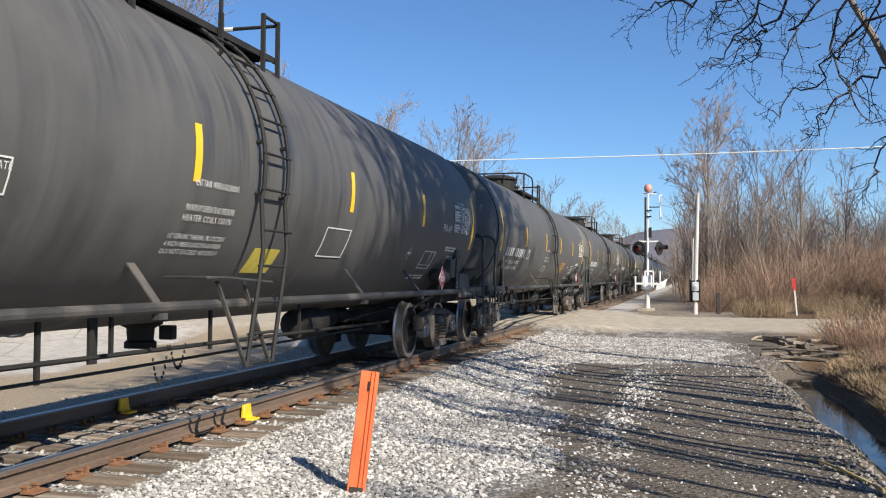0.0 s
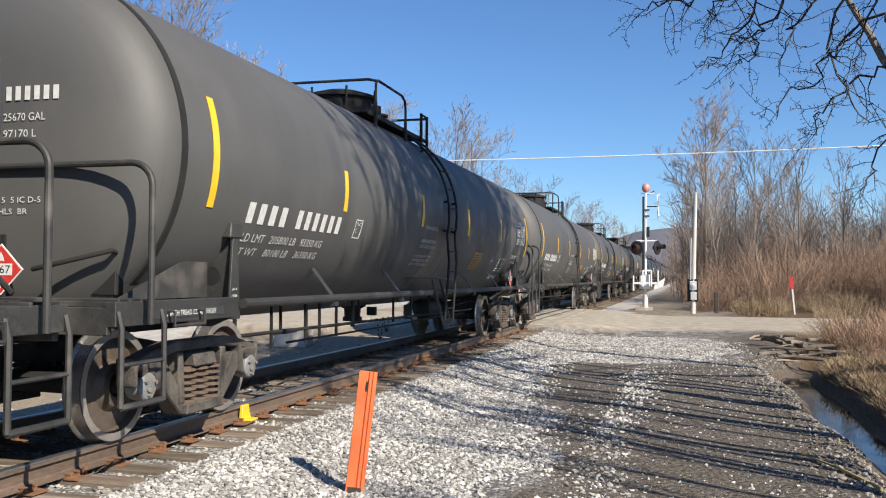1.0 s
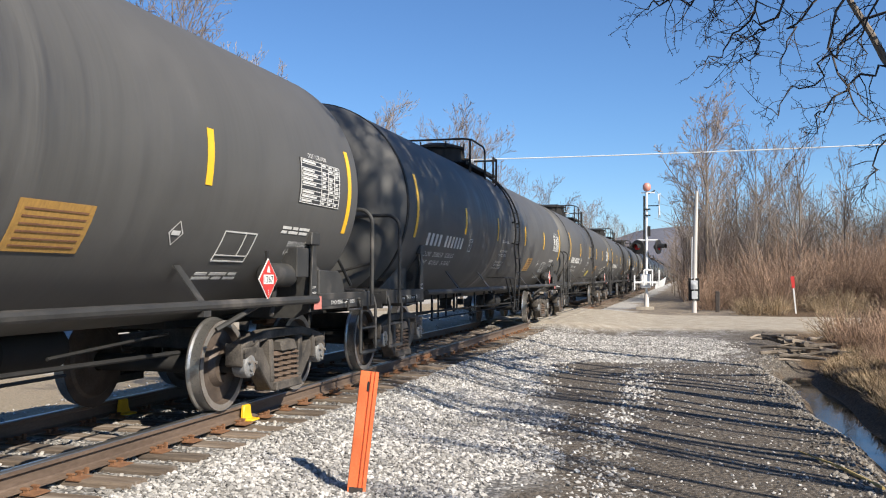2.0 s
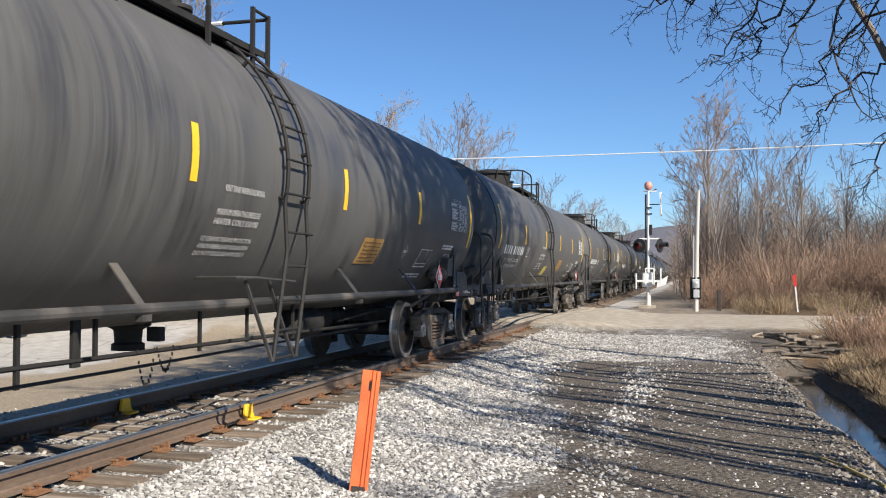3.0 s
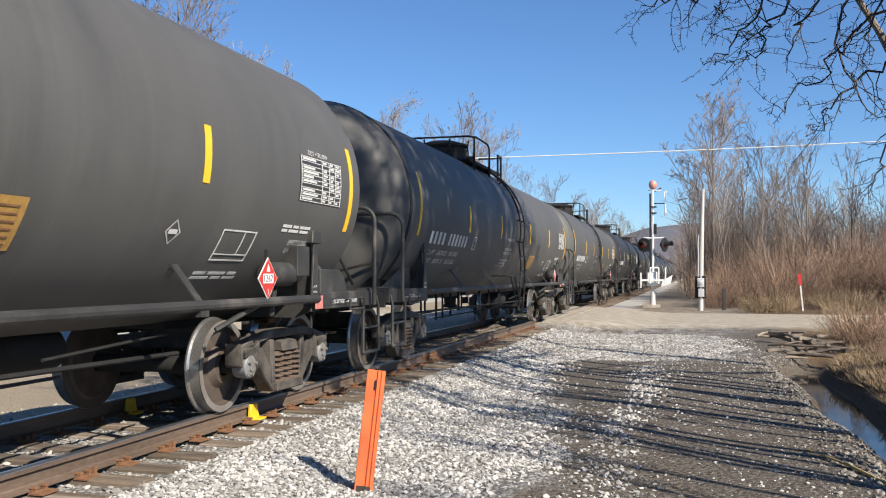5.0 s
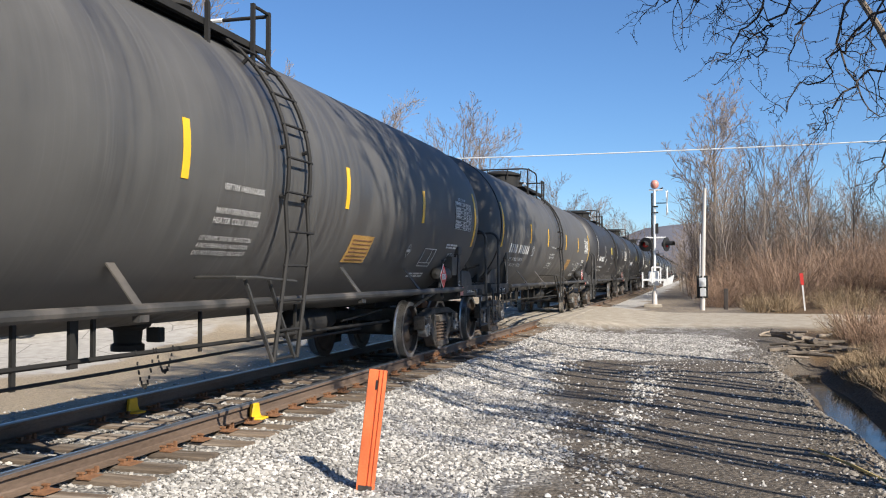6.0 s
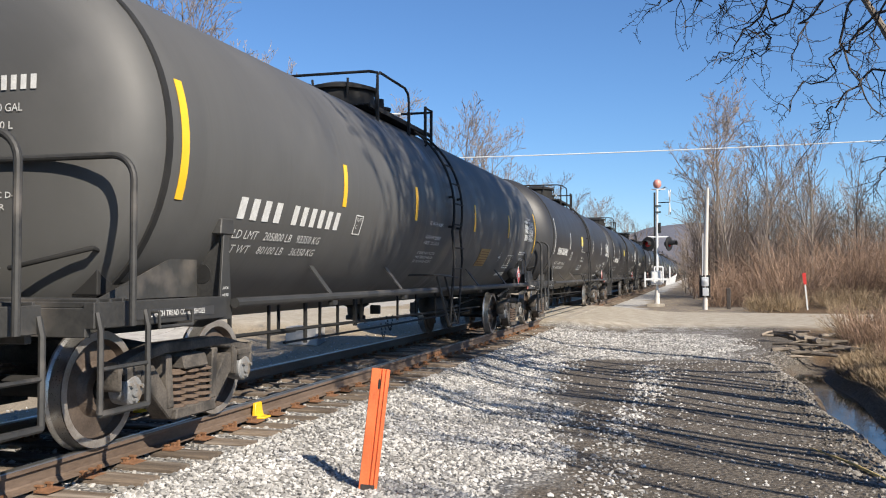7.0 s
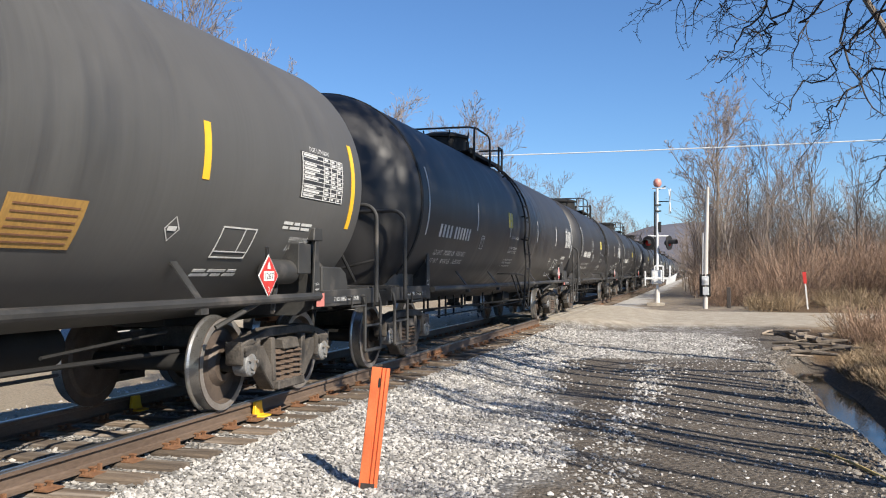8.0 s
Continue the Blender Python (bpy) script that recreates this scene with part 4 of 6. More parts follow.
    part("stencil_line", patch_shape(13.5, 13.512, -33.5, -24, r), WHITE_MARK, box_a)
    part("stencil_line", patch_shape(13.1, 13.72, -33.6, -33.2, r), WHITE_MARK, box_a)
    diamond = Shape()
    corners = [(12.22, -26.5), (12.33, -22.3), (12.44, -26.5), (12.33, -30.7), (12.22, -26.5)]
    for (y0, a0), (y1, a1) in zip(corners, corners[1:]):
        q = [around(a0, y0, r + 0.006), around(a1, y1, r + 0.006), around(a1 * 0.9 - 2.65, y1 + (12.33 - y1) * 0.16, r + 0.006), around(a0 * 0.9 - 2.65, y0 + (12.33 - y0) * 0.16, r + 0.006)]
        diamond.add(q, [(0, 1, 2, 3)])
    part("stencil_diamond", diamond, WHITE_MARK, car, smooth=0)
    part("diamond_bar", bars(12.27, -27.2, 0.04, r, [0.12], 0.0), WHITE_MARK, car)
    part("small_text", bars(13.0, -44, 0.03, r, [0.3, 0.16, 0.22], 0.05), WHITE_MARK, car)
    part("empty_text", tank_text(["EMPTY LOAD", '1/4" ADJ'], 14.45, -28, 0.06, r, 0.46), WHITE_MARK, car, smooth=0)
    part("small_text", bars(14.2, -21, 0.03, r, [0.2, 0.12, 0.25], 0.04), WHITE_MARK, car)
    part("small_text", bars(14.2, -22.8, 0.03, r, [0.12, 0.22, 0.2], 0.04), WHITE_MARK, car)
    part("small_text", bars(13.0, -42, 0.03, r, [0.2, 0.3, 0.15], 0.05), WHITE_MARK, car)


def outline(y0, y1, a0, a1, r, w):
    s, d = Shape(), math.degrees(w / r)
    for q in (patch_shape(y0, y1, a0, a0 + d, r), patch_shape(y0, y1, a1 - d, a1, r), patch_shape(y0, y0 + w, a0, a1, r), patch_shape(y1 - w, y1, a0, a1, r)):
        s.add(q.v, q.f)
    return s


def head_text(car, r):
    """Lettering on the front head, facing backwards along the track."""
    def depth(x, z):
        q = min(1, math.hypot(x, z - ZC) / r)
        u = math.asin(min(1, q ** (1 / 0.42)))
        return END_A - HEAD * math.cos(u) - 0.008

    def on_head(body, x, z, h, width, name):
        pts, faces = flat_text(body, h, width)
        part(name, Shape().add([(x + u, depth(x + u, z + v), z + v) for u, v in pts], faces), WHITE_MARK, car, smooth=0)

    for k in range(6):
        x = 0.22 + 0.085 * k
        bar = Shape().add([(x + a, depth(x + a, 2.72 + b), 2.72 + b) for a, b in ((0, 0), (0.05, 0), (0.05, 0.11), (0, 0.11))], [(0, 1, 2, 3)])
        part("mark_bar", bar, WHITE_MARK, car, "white stencilled bar")
    on_head("25670 GAL", 0.2, 2.56, 0.06, 0.38, "capacity_text")
    on_head("97170 L", 0.2, 2.43, 0.06, 0.3, "capacity_text")
    on_head("C & 5  5 IC D-5", 0.05, 1.92, 0.045, 0.5, "valve_text")
    on_head("WHLS  BR", 0.08, 1.83, 0.045, 0.35, "valve_text")


# ---- ballast stones ----
STONE = surface("crushed_limestone", (0.24, 0.232, 0.218), (0.47, 0.455, 0.43), 1.2, 30, 0.9, bump=0.2, depth=0.004)


def island_tint(m):
    """Gives each piece of a joined mesh a tone of its own."""
    ns, ln = m.node_tree.nodes, m.node_tree.links
    p = ns["Principled BSDF"]
    src = p.inputs["Base Color"].links[0].from_socket
    geo, hsv, rng = ns.new("ShaderNodeNewGeometry"), ns.new("ShaderNodeHueSaturation"), ns.new("ShaderNodeMapRange")
    rng.inputs["To Min"].default_value, rng.inputs["To Max"].default_value = 0.45, 1.5
    ln.new(geo.outputs["Random Per Island"], rng.inputs["Value"])
    ln.new(rng.outputs[0], hsv.inputs["Value"])
    ln.new(src, hsv.inputs["Color"])
    ln.new(hsv.outputs["Color"], p.inputs["Base Color"])
    return m


# Toned below the outer ballast: shade under the train put into the colour.
CRIB_STONE = surface("shade_toned_stone", (0.17, 0.16, 0.145), (0.38, 0.36, 0.33), 1.2, 30, 0.9, bump=0.2, depth=0.004)
island_tint(STONE)
island_tint(CRIB_STONE)
DARK_STONE = surface("muddy_stone", (0.08, 0.07, 0.06), (0.3, 0.275, 0.24), 1.2, 30, 0.9, bump=0.2, depth=0.004)
island_tint(DARK_STONE)


def stones(name, n, spot, size, material, label, seed, sink=0.25):
    """Many small broken stones in one mesh. spot(rng, n) gives their places."""
    rng = np.random.default_rng(seed)
    base = np.array([(1, 0, 0), (-1, 0, 0), (0, 1, 0), (0, -1, 0), (0, 0, 1), (0, 0, -1), (0.7, 0.7, 0.5), (-0.7, -0.6, 0.6)])
    tri = np.array([(0, 2, 6), (2, 4, 6), (4, 0, 6), (1, 3, 7), (3, 4, 7), (4, 1, 7), (2, 1, 4), (3, 0, 4), (2, 0, 5), (1, 2, 5), (3, 1, 5), (0, 3, 5)])
    xy = spot(rng, n)
    n = len(xy)
    s = size[0] + (size[1] - size[0]) * rng.random(n) ** 2
    v = base[None] * (0.6 + 0.7 * rng.random((n, 8, 3))) * s[:, None, None] * np.array([1.15, 0.95, 0.75])
    a, b = rng.random(n) * 6.283, rng.normal(0, 0.5, n)
    ca, sa, cb, sb = np.cos(a)[:, None], np.sin(a)[:, None], np.cos(b)[:, None], np.sin(b)[:, None]
    x, y, z = v[..., 0] * ca - v[..., 1] * sa, v[..., 0] * sa + v[..., 1] * ca, v[..., 2]
    y, z = y * cb - z * sb, y * sb + z * cb
    z0 = ground_z(xy[:, 0], xy[:, 1]) + s * (0.6 - sink) * rng.random(n)
    pts = np.stack([x + xy[:, :1], y + xy[:, 1:2], z + z0[:, None]], -1).reshape(-1, 3)
    faces = (tri[None] + 8 * np.arange(n)[:, None, None]).reshape(-1, 3)
    me = bpy.data.meshes.new(name)
    me.vertices.add(len(pts))
    me.vertices.foreach_set("co", pts.ravel())
    me.loops.add(faces.size)
    me.loops.foreach_set("vertex_index", faces.ravel().astype(np.int32))
    me.polygons.add(len(faces))
    me.polygons.foreach_set("loop_start", np.arange(0, faces.size, 3, dtype=np.int32))
    me.update(calc_edges=True)
    me.shade_flat()
    me.materials.append(material)
    return tagged(new(name, me), label, name.replace("_", " "), kind="stuff")


def ballast_spot(rng, n):
    y = 4.5 + 23.0 * rng.random(n) ** 1.45
    edge = -1.5 - 1.15 * smooth(10, 16.5, y) + 0.2 * np.sin(y * 0.9) + 0.2 * np.sin(y * 2.3 + 1) + 3.6 * smooth(17.2, 20.0, y)
    x = -4.35 + (edge + 4.35) * rng.random(n)
    x = x + rng.normal(0, 0.28, n) * (rng.random(n) < 0.35)
    keep = (y < 26.6) & (x > -4.0 + 0 * y)
    return np.stack([x, y], 1)[keep]


def crib_spot(rng, n):
    y = 3.0 + 24.0 * rng.random(n) ** 1.4
    x = XT - 1.7 + 3.3 * rng.random(n)
    keep = np.abs((y + 6) / 0.52 - np.round((y + 6) / 0.52)) * 0.52 > 0.13
    return np.stack([x, y], 1)[keep]


def road_spot(rng, n):
    y = 5.0 + 20.0 * rng.random(n)
    x = -1.5 + 3.0 * rng.random(n)
    return np.stack([x, y], 1)


def track_line_spot(rng, n):
    y = 5.5 + 12.0 * rng.random(n)
    x = -0.75 + 0.06 * np.sin(y) + rng.normal(0, 0.16, n)
    return np.stack([x, y], 1)


stones("ballast", 64000, ballast_spot, (0.011, 0.031), STONE, "pale grey crushed limestone ballast beside the track", 1)
stones("crib_ballast", 14000, crib_spot, (0.013, 0.032), CRIB_STONE, "crushed stone lying between the ties, darkened for the train's shade", 2)
stones("road_stones", 5200, road_spot, (0.004, 0.02), STONE, "loose pale stones scattered on the gravel road", 3)
stones("stone_line", 1700, track_line_spot, (0.008, 0.03), STONE, "line of loose stones along the road", 4)


def ditch_edge_spot(rng, n):
    y = 5.0 + 17.0 * rng.random(n)
    x = ditch_x(y) - 0.42 - np.abs(rng.normal(0, 0.33, n))
    return np.stack([x, y], 1)


stones("ditch_stones", 6000, ditch_edge_spot, (0.006, 0.03), DARK_STONE, "dark broken stones along the ditch's edge", 7)


def far_spot(rng, n):
    y = 6 + 40 * rng.random(n)
    x = -6.9 - 4.5 * rng.random(n)
    return np.stack([x, y], 1)


stones("far_stones", 3500, far_spot, (0.01, 0.04), STONE, "small stones in the dirt beyond the track", 6)

# ---- marker post, crossing signal, poles ----
def ground_at(x, y):
    return float(ground_z(x, y))


def marker_post():
    m = pose(-2.55, 6.76, ground_at(-2.55, 6.76) - 0.05) @ pose(0, 0, 0, -3, 6.0, 12)
    p = thing("marker_post", "leaning orange plastic marker post in pale ballast", "marker post", m)
    sec = [(-0.075, 0.0), (-0.07, -0.012), (-0.004, -0.014), (0.0, -0.002), (0.012, -0.002), (0.016, -0.016), (0.028, -0.016), (0.032, -0.004), (0.044, -0.004), (0.048, -0.016), (0.07, -0.014), (0.075, 0.0), (0.07, 0.014), (-0.07, 0.014)]
    part("blade", Shape().prism(sec, 0.0, 1.02, "z"), ORANGE, p, smooth=0)
    part("slot", Shape().prism([(-0.006, 0.86), (0.006, 0.86), (0.008, 0.87), (0.008, 0.93), (0.0, 0.945), (-0.008, 0.93), (-0.008, 0.87)], -0.0165, -0.0125, "y"), BLACK_MARK, p, "dark slot")
    part("foot", Shape().prism([(-0.055, -0.018), (0.055, -0.018), (0.055, 0.018), (-0.055, 0.018)], 0.0, 0.1, "z"), NEAR_BARK, p)


marker_post()
RED_LENS = surface("red_lens", (0.30, 0.02, 0.02), (0.4, 0.03, 0.03), 8, 60, 0.2, bump=0.0)
LAMP_PINK = surface("faded_red_globe", (0.5, 0.2, 0.16), (0.62, 0.3, 0.24), 6, 50, 0.4, bump=0.05)


def crossing_signal():
    """Mast with bell, crossbuck, a pair of flashers, gate machine and guard."""
    x, y = -1.9, 45.3
    z = ground_at(x, y)
    s = thing("crossing_signal", "white crossing signal mast with black flashers and a bell", "crossing signal", pose(x, y, z))
    part("mast", Shape().tube([(0, 0, 0.5), (0.02, 0, 5.75)], [0.068, 0.055], 14), ALU, s)
    # Near-black tube added along the mast's left, standing in for its shaded side.
    part("mast_painted_shade", Shape().tube([(-0.11, 0.02, 1.3), (-0.1, 0.02, 5.6)], 0.045, 8), FRAME_DARK, s)
    part("base", Shape().lathe([(0.22, 0.0), (0.22, 0.08), (0.13, 0.12), (0.11, 0.7), (0.08, 0.8)], (0, 0, 0), "z", 12), POLE_WOOD, s, bevel=0.01)
    part("foundation", Shape().prism([(-0.5, -0.3), (0.35, -0.3), (0.35, 0.3), (-0.5, 0.3)], -0.1, 0.14, "z"), CROSSING, s, bevel=0.02)
    part("bell", Shape().lathe([(0.01, 0.22), (0.12, 0.19), (0.19, 0.09), (0.2, 0.0), (0.19, -0.09), (0.12, -0.19), (0.01, -0.22)], (0.03, 0, 6.02), "z", 16), LAMP_PINK, s, "faded red bell")
    part("top_bracket", Shape().box(-0.25, 0.42, -0.04, 0.04, 5.72, 5.78), ALU, s)
    part("side_bracket", Shape().tube([(0.1, 0, 5.7), (0.42, 0, 5.85)], 0.03, 6), FRAME_DARK, s)
    for k, lean in enumerate((9, -9)):
        b = part("crossbuck_blade", Shape().box(-0.02, 0.02, -0.12, 0.12, -0.62, 0.62), ALU, s)
        b.matrix_basis = pose(0.62, 0.02 * k, 5.1, lean * 3, lean * 0.5, 0)
    part("crossbuck_arm", Shape().tube([(0, 0, 5.1), (0.62, 0, 5.1)], 0.025, 6), FRAME_DARK, s)
    for zz in (4.6, 4.9):
        part("clamp", Shape().box(-0.13, 0.2, -0.11, 0.11, zz, zz + 0.06), FRAME_DARK, s)
    part("box", Shape().box(0.07, 0.2, -0.08, 0.08, 3.6, 4.1), FRAME_DARK, s, bevel=0.01)
    part("light_arm", Shape().tube([(-0.42, 0, 3.4), (0.55, 0, 3.4)], 0.045, 8), ALU, s)
    for xx, turn in ((-0.42, -20), (0.6, 65)):
        f = part("flasher", Shape().lathe([(0.02, 0.0), (0.34, 0.0), (0.35, 0.02), (0.35, 0.05), (0.02, 0.05)], (0, 0, 0), "y", 24), BLACK_MARK, s, "black round flasher backing")
        f.matrix_basis = pose(xx, -0.06, 3.07, 0, 0, turn)
        hood = Shape()
        for k in range(10):
            a0, a1 = radians(-20 + 22 * k), radians(-20 + 22 * (k + 1))
            for a, b in ((a0, a1),):
                q = [(0.17 * math.cos(a), 0.0, 0.17 * math.sin(a)), (0.17 * math.cos(b), 0.0, 0.17 * math.sin(b)), (0.16 * math.cos(b), -0.36, 0.16 * math.sin(b)), (0.16 * math.cos(a), -0.36, 0.16 * math.sin(a))]
                o = [(p[0] * 0.95, p[1], p[2] * 0.95) for p in q]
                hood.add(q + o, [(0, 1, 2, 3), (7, 6, 5, 4), (3, 2, 6, 7), (0, 4, 5, 1)])
        part("hood", hood, BLACK_MARK, f)
        part("lens", Shape().lathe([(0.15, -0.01), (0.12, -0.035), (0.01, -0.045)], (0, 0, 0), "y", 20), RED_LENS, f, "dark red lens")
        part("lamp_back", Shape().lathe([(0.15, 0.05), (0.15, 0.18), (0.1, 0.24), (0.01, 0.25)], (0, 0, 0), "y", 16), BLACK_MARK, f)
    part("gate_machine", Shape().box(-0.28, 0.22, -0.3, 0.1, 1.05, 1.75), ALU, s, bevel=0.03)
    guard = Shape()
    for xx in (-0.55, -0.1, 0.3, 0.62):
        guard.box(xx - 0.035, xx + 0.035, -0.46, -0.4, 0.95 + 0.2 * (xx > -0.3), 1.95 - 0.25 * (xx < -0.3))
    guard.box(-0.55, 0.65, -0.45, -0.41, 1.28, 1.38)
    guard.box(-0.1, 0.3, -0.45, -0.41, 1.9, 1.98)
    part("guard", guard, ALU, s, "white guard frame", bevel=0.008)
    part("counterweight", Shape().prism([(0.4, 1.0), (0.85, 1.15), (0.95, 1.6), (0.8, 1.5), (0.45, 1.3)], -0.2, -0.1, "y"), ALU, s, bevel=0.01)


crossing_signal()


def service_pole():
    x, y = 0.32, 41.8
    p = thing("service_pole", "silvery weathered wooden service pole with meter box", "utility pole", pose(x, y, ground_at(x, y)))
    part("pole", Shape().tube([(0, 0, -0.3), (0.05, 0, 2.5), (0.14, 0, 5.45)], [0.115, 0.1, 0.07], 12), POLE_WOOD, p)
    part("meter_box", Shape().box(-0.14, 0.16, -0.22, -0.1, 1.05, 1.45), GALV, p, bevel=0.02)
    part("meter", Shape().lathe([(0.1, 0.0), (0.1, -0.1), (0.01, -0.12)], (0.01, -0.22, 1.28), "y", 16), GALV, p)
    part("backing_board", Shape().box(-0.24, 0.24, -0.1, -0.05, 0.55, 1.55), FRAME_DARK, p, bevel=0.01)
    part("breaker_box", Shape().box(-0.1, 0.16, -0.2, -0.1, 0.62, 0.98), GALV, p, bevel=0.015)
    part("conduit", Shape().tube([(-0.1, -0.1, 1.5), (-0.07, -0.1, 3.4)], 0.025, 6), GALV, p)


service_pole()


def red_stake():
    x, y = 4.55, 41.4
    z = ground_at(x, y)
    p = thing("boundary_stake", "leaning white stake with a red top in dry brush", "stake", pose(x, y, z, 0, -5, 0))
    part("shaft", Shape().box(-0.03, 0.03, -0.02, 0.02, -0.1, 1.5), WHITE_SIGN, p, bevel=0.005)
    part("red_top", Shape().prism([(-0.06, 1.1), (0.06, 1.1), (0.075, 1.6), (-0.075, 1.6)], -0.03, -0.02, "y"), RED_SIGN, p, "red top")


red_stake()
far_post = thing("timber_post", "short dark timber post beside the road", "post", pose(1.35, 42.6, ground_at(1.35, 42.6)), Shape().prism([(-0.09, -0.08), (0.09, -0.09), (0.1, 0.08), (-0.08, 0.09)], -0.1, 0.95, "z"), NEAR_BARK, bevel=0.02)


def overhead_wire():
    """Utility poles beyond both edges of the view and the cables between them."""
    a, b = Vector((-62, 58, 10.4)), Vector((46, 58, 10.4))
    for p in (a, b):
        u = thing("utility_pole", "grey wooden utility pole carrying a cable", "utility pole", pose(p.x, p.y, -0.4))
        part("pole", Shape().tube([(0, 0, 0), (0, 0, 11.3)], [0.16, 0.11], 10), POLE_WOOD, u)
        part("crossarm", Shape().box(-0.06, 0.06, -0.9, 0.9, 10.5, 10.62), POLE_WOOD, u, bevel=0.01)
    pts = [a.lerp(b, t) - Vector((0, 0, 1.3 * 4 * t * (1 - t))) for t in np.linspace(0, 1, 33)]
    thing("overhead_cable", "pale overhead utility cable across the track", "cable", shape=Shape().tube(pts, 0.034, 6), material=WHITE_SIGN)


overhead_wire()
WATER, _ns, _ln, _p = nodes_of("ditch_water")
_p.inputs["Base Color"].default_value = (0.02, 0.021, 0.02, 1)
_p.inputs["Roughness"].default_value = 0.06
_p.inputs["IOR"].default_value = 1.33
_n, _b = _ns.new("ShaderNodeTexNoise"), _ns.new("ShaderNodeBump")
_n.inputs["Scale"].default_value, _n.inputs["Detail"].default_value = 5.0, 3
_b.inputs["Strength"].default_value, _b.inputs["Distance"].default_value = 0.09, 0.01
_ln.new(_n.outputs["Fac"], _b.inputs["Height"])
_ln.new(_b.outputs["Normal"], _p.inputs["Normal"])


def ditch_water():
    s, ys = Shape(), np.linspace(-8, 19.5, 90)
    for y in ys:
        w = 0.6
        s.v += [(float(ditch_x(y)) - w, float(y), -0.662), (float(ditch_x(y)) + w, float(y), -0.662)]
    s.f = [(2 * k, 2 * k + 1, 2 * k + 3, 2 * k + 2) for k in range(len(ys) - 1)]
    me = s.mesh("water", WATER)
    tagged(new("water", me), "shallow ditch water that mirrors the blue sky", "water", kind="structure")


ditch_water()
STRAW_STICK = surface("straw_yellow_wood", (0.34, 0.24, 0.08), (0.48, 0.36, 0.14), 6, 40, 0.85, bump=0.2, depth=0.003)
LOG = surface("bleached_dead_wood", (0.1, 0.08, 0.062), (0.3, 0.25, 0.195), 4, 30, 0.9, bump=0.5, depth=0.01, stretch=(1, 1, 1), vary=0.35)


def dead_branches():
    rng = random.Random(11)
    for k in range(26):
        x, y = rng.uniform(1.75, 3.1), rng.uniform(20.5, 24.5)
        a, n = rng.uniform(-0.9, 0.9) + (0 if rng.random() < 0.6 else 1.4), rng.uniform(0.5, 1.5)
        d = Vector((math.cos(a), math.sin(a), rng.uniform(-0.06, 0.12)))
        p = Vector((x - 0.5 * n * d.x, y - 0.5 * n * d.y, max(ground_at(x, y), -0.45) + rng.uniform(0.03, 0.3)))
        r = rng.uniform(0.016, 0.065)
        pts = [p + d * (n * t) + Vector((rng.uniform(-0.04, 0.04), rng.uniform(-0.04, 0.04), rng.uniform(-0.03, 0.03))) for t in (0, 0.3, 0.6, 1)]
        s = Shape().tube(pts, [r, r * 0.95, r * 0.8, r * 0.5], 7)
        thing("dead_branch", "bleached dead branch in a heap beside the road", "branch", shape=s, material=LOG, group="heap of dead branches")
    stick = [(1.05, 9.5, -0.36), (1.2, 9.1, -0.37), (1.33, 8.75, -0.40), (1.55, 8.1, -0.42)]
    stick = [(x, y, ground_at(x, y) + 0.03) for x, y, _ in stick]
    thing("yellow_stick", "straw-yellow stick lying on the ditch bank", "stick", shape=Shape().tube(stick, [0.006, 0.011, 0.014, 0.015], 7), material=STRAW_STICK)


dead_branches()
CONCRETE = surface("pale_concrete", (0.36, 0.345, 0.32), (0.48, 0.46, 0.43), 3, 40, 0.9, bump=0.3, depth=0.006)
blk = thing("concrete_block", "weathered concrete block standing on the dirt", "concrete block", pose(-11.0, 24.2, ground_at(-11.0, 24.2) - 0.05), Shape().prism([(-0.5, -0.35), (0.5, -0.35), (0.46, 0.35), (-0.46, 0.35)], 0, 0.55, "z"), CONCRETE, bevel=0.04)


# ---- parked car on the lot ----
CAR_PAINT = surface("silver_car_paint", (0.3, 0.31, 0.33), (0.36, 0.37, 0.39), 2, 60, 0.32, metal=0.4, bump=0.0)
TYRE = surface("black_rubber", (0.015, 0.015, 0.015), (0.03, 0.03, 0.03), 8, 60, 0.85, bump=0.2, depth=0.004)
CAR_GLASS = surface("dark_car_glass", (0.012, 0.014, 0.016), (0.02, 0.022, 0.025), 2, 40, 0.08, bump=0.0)


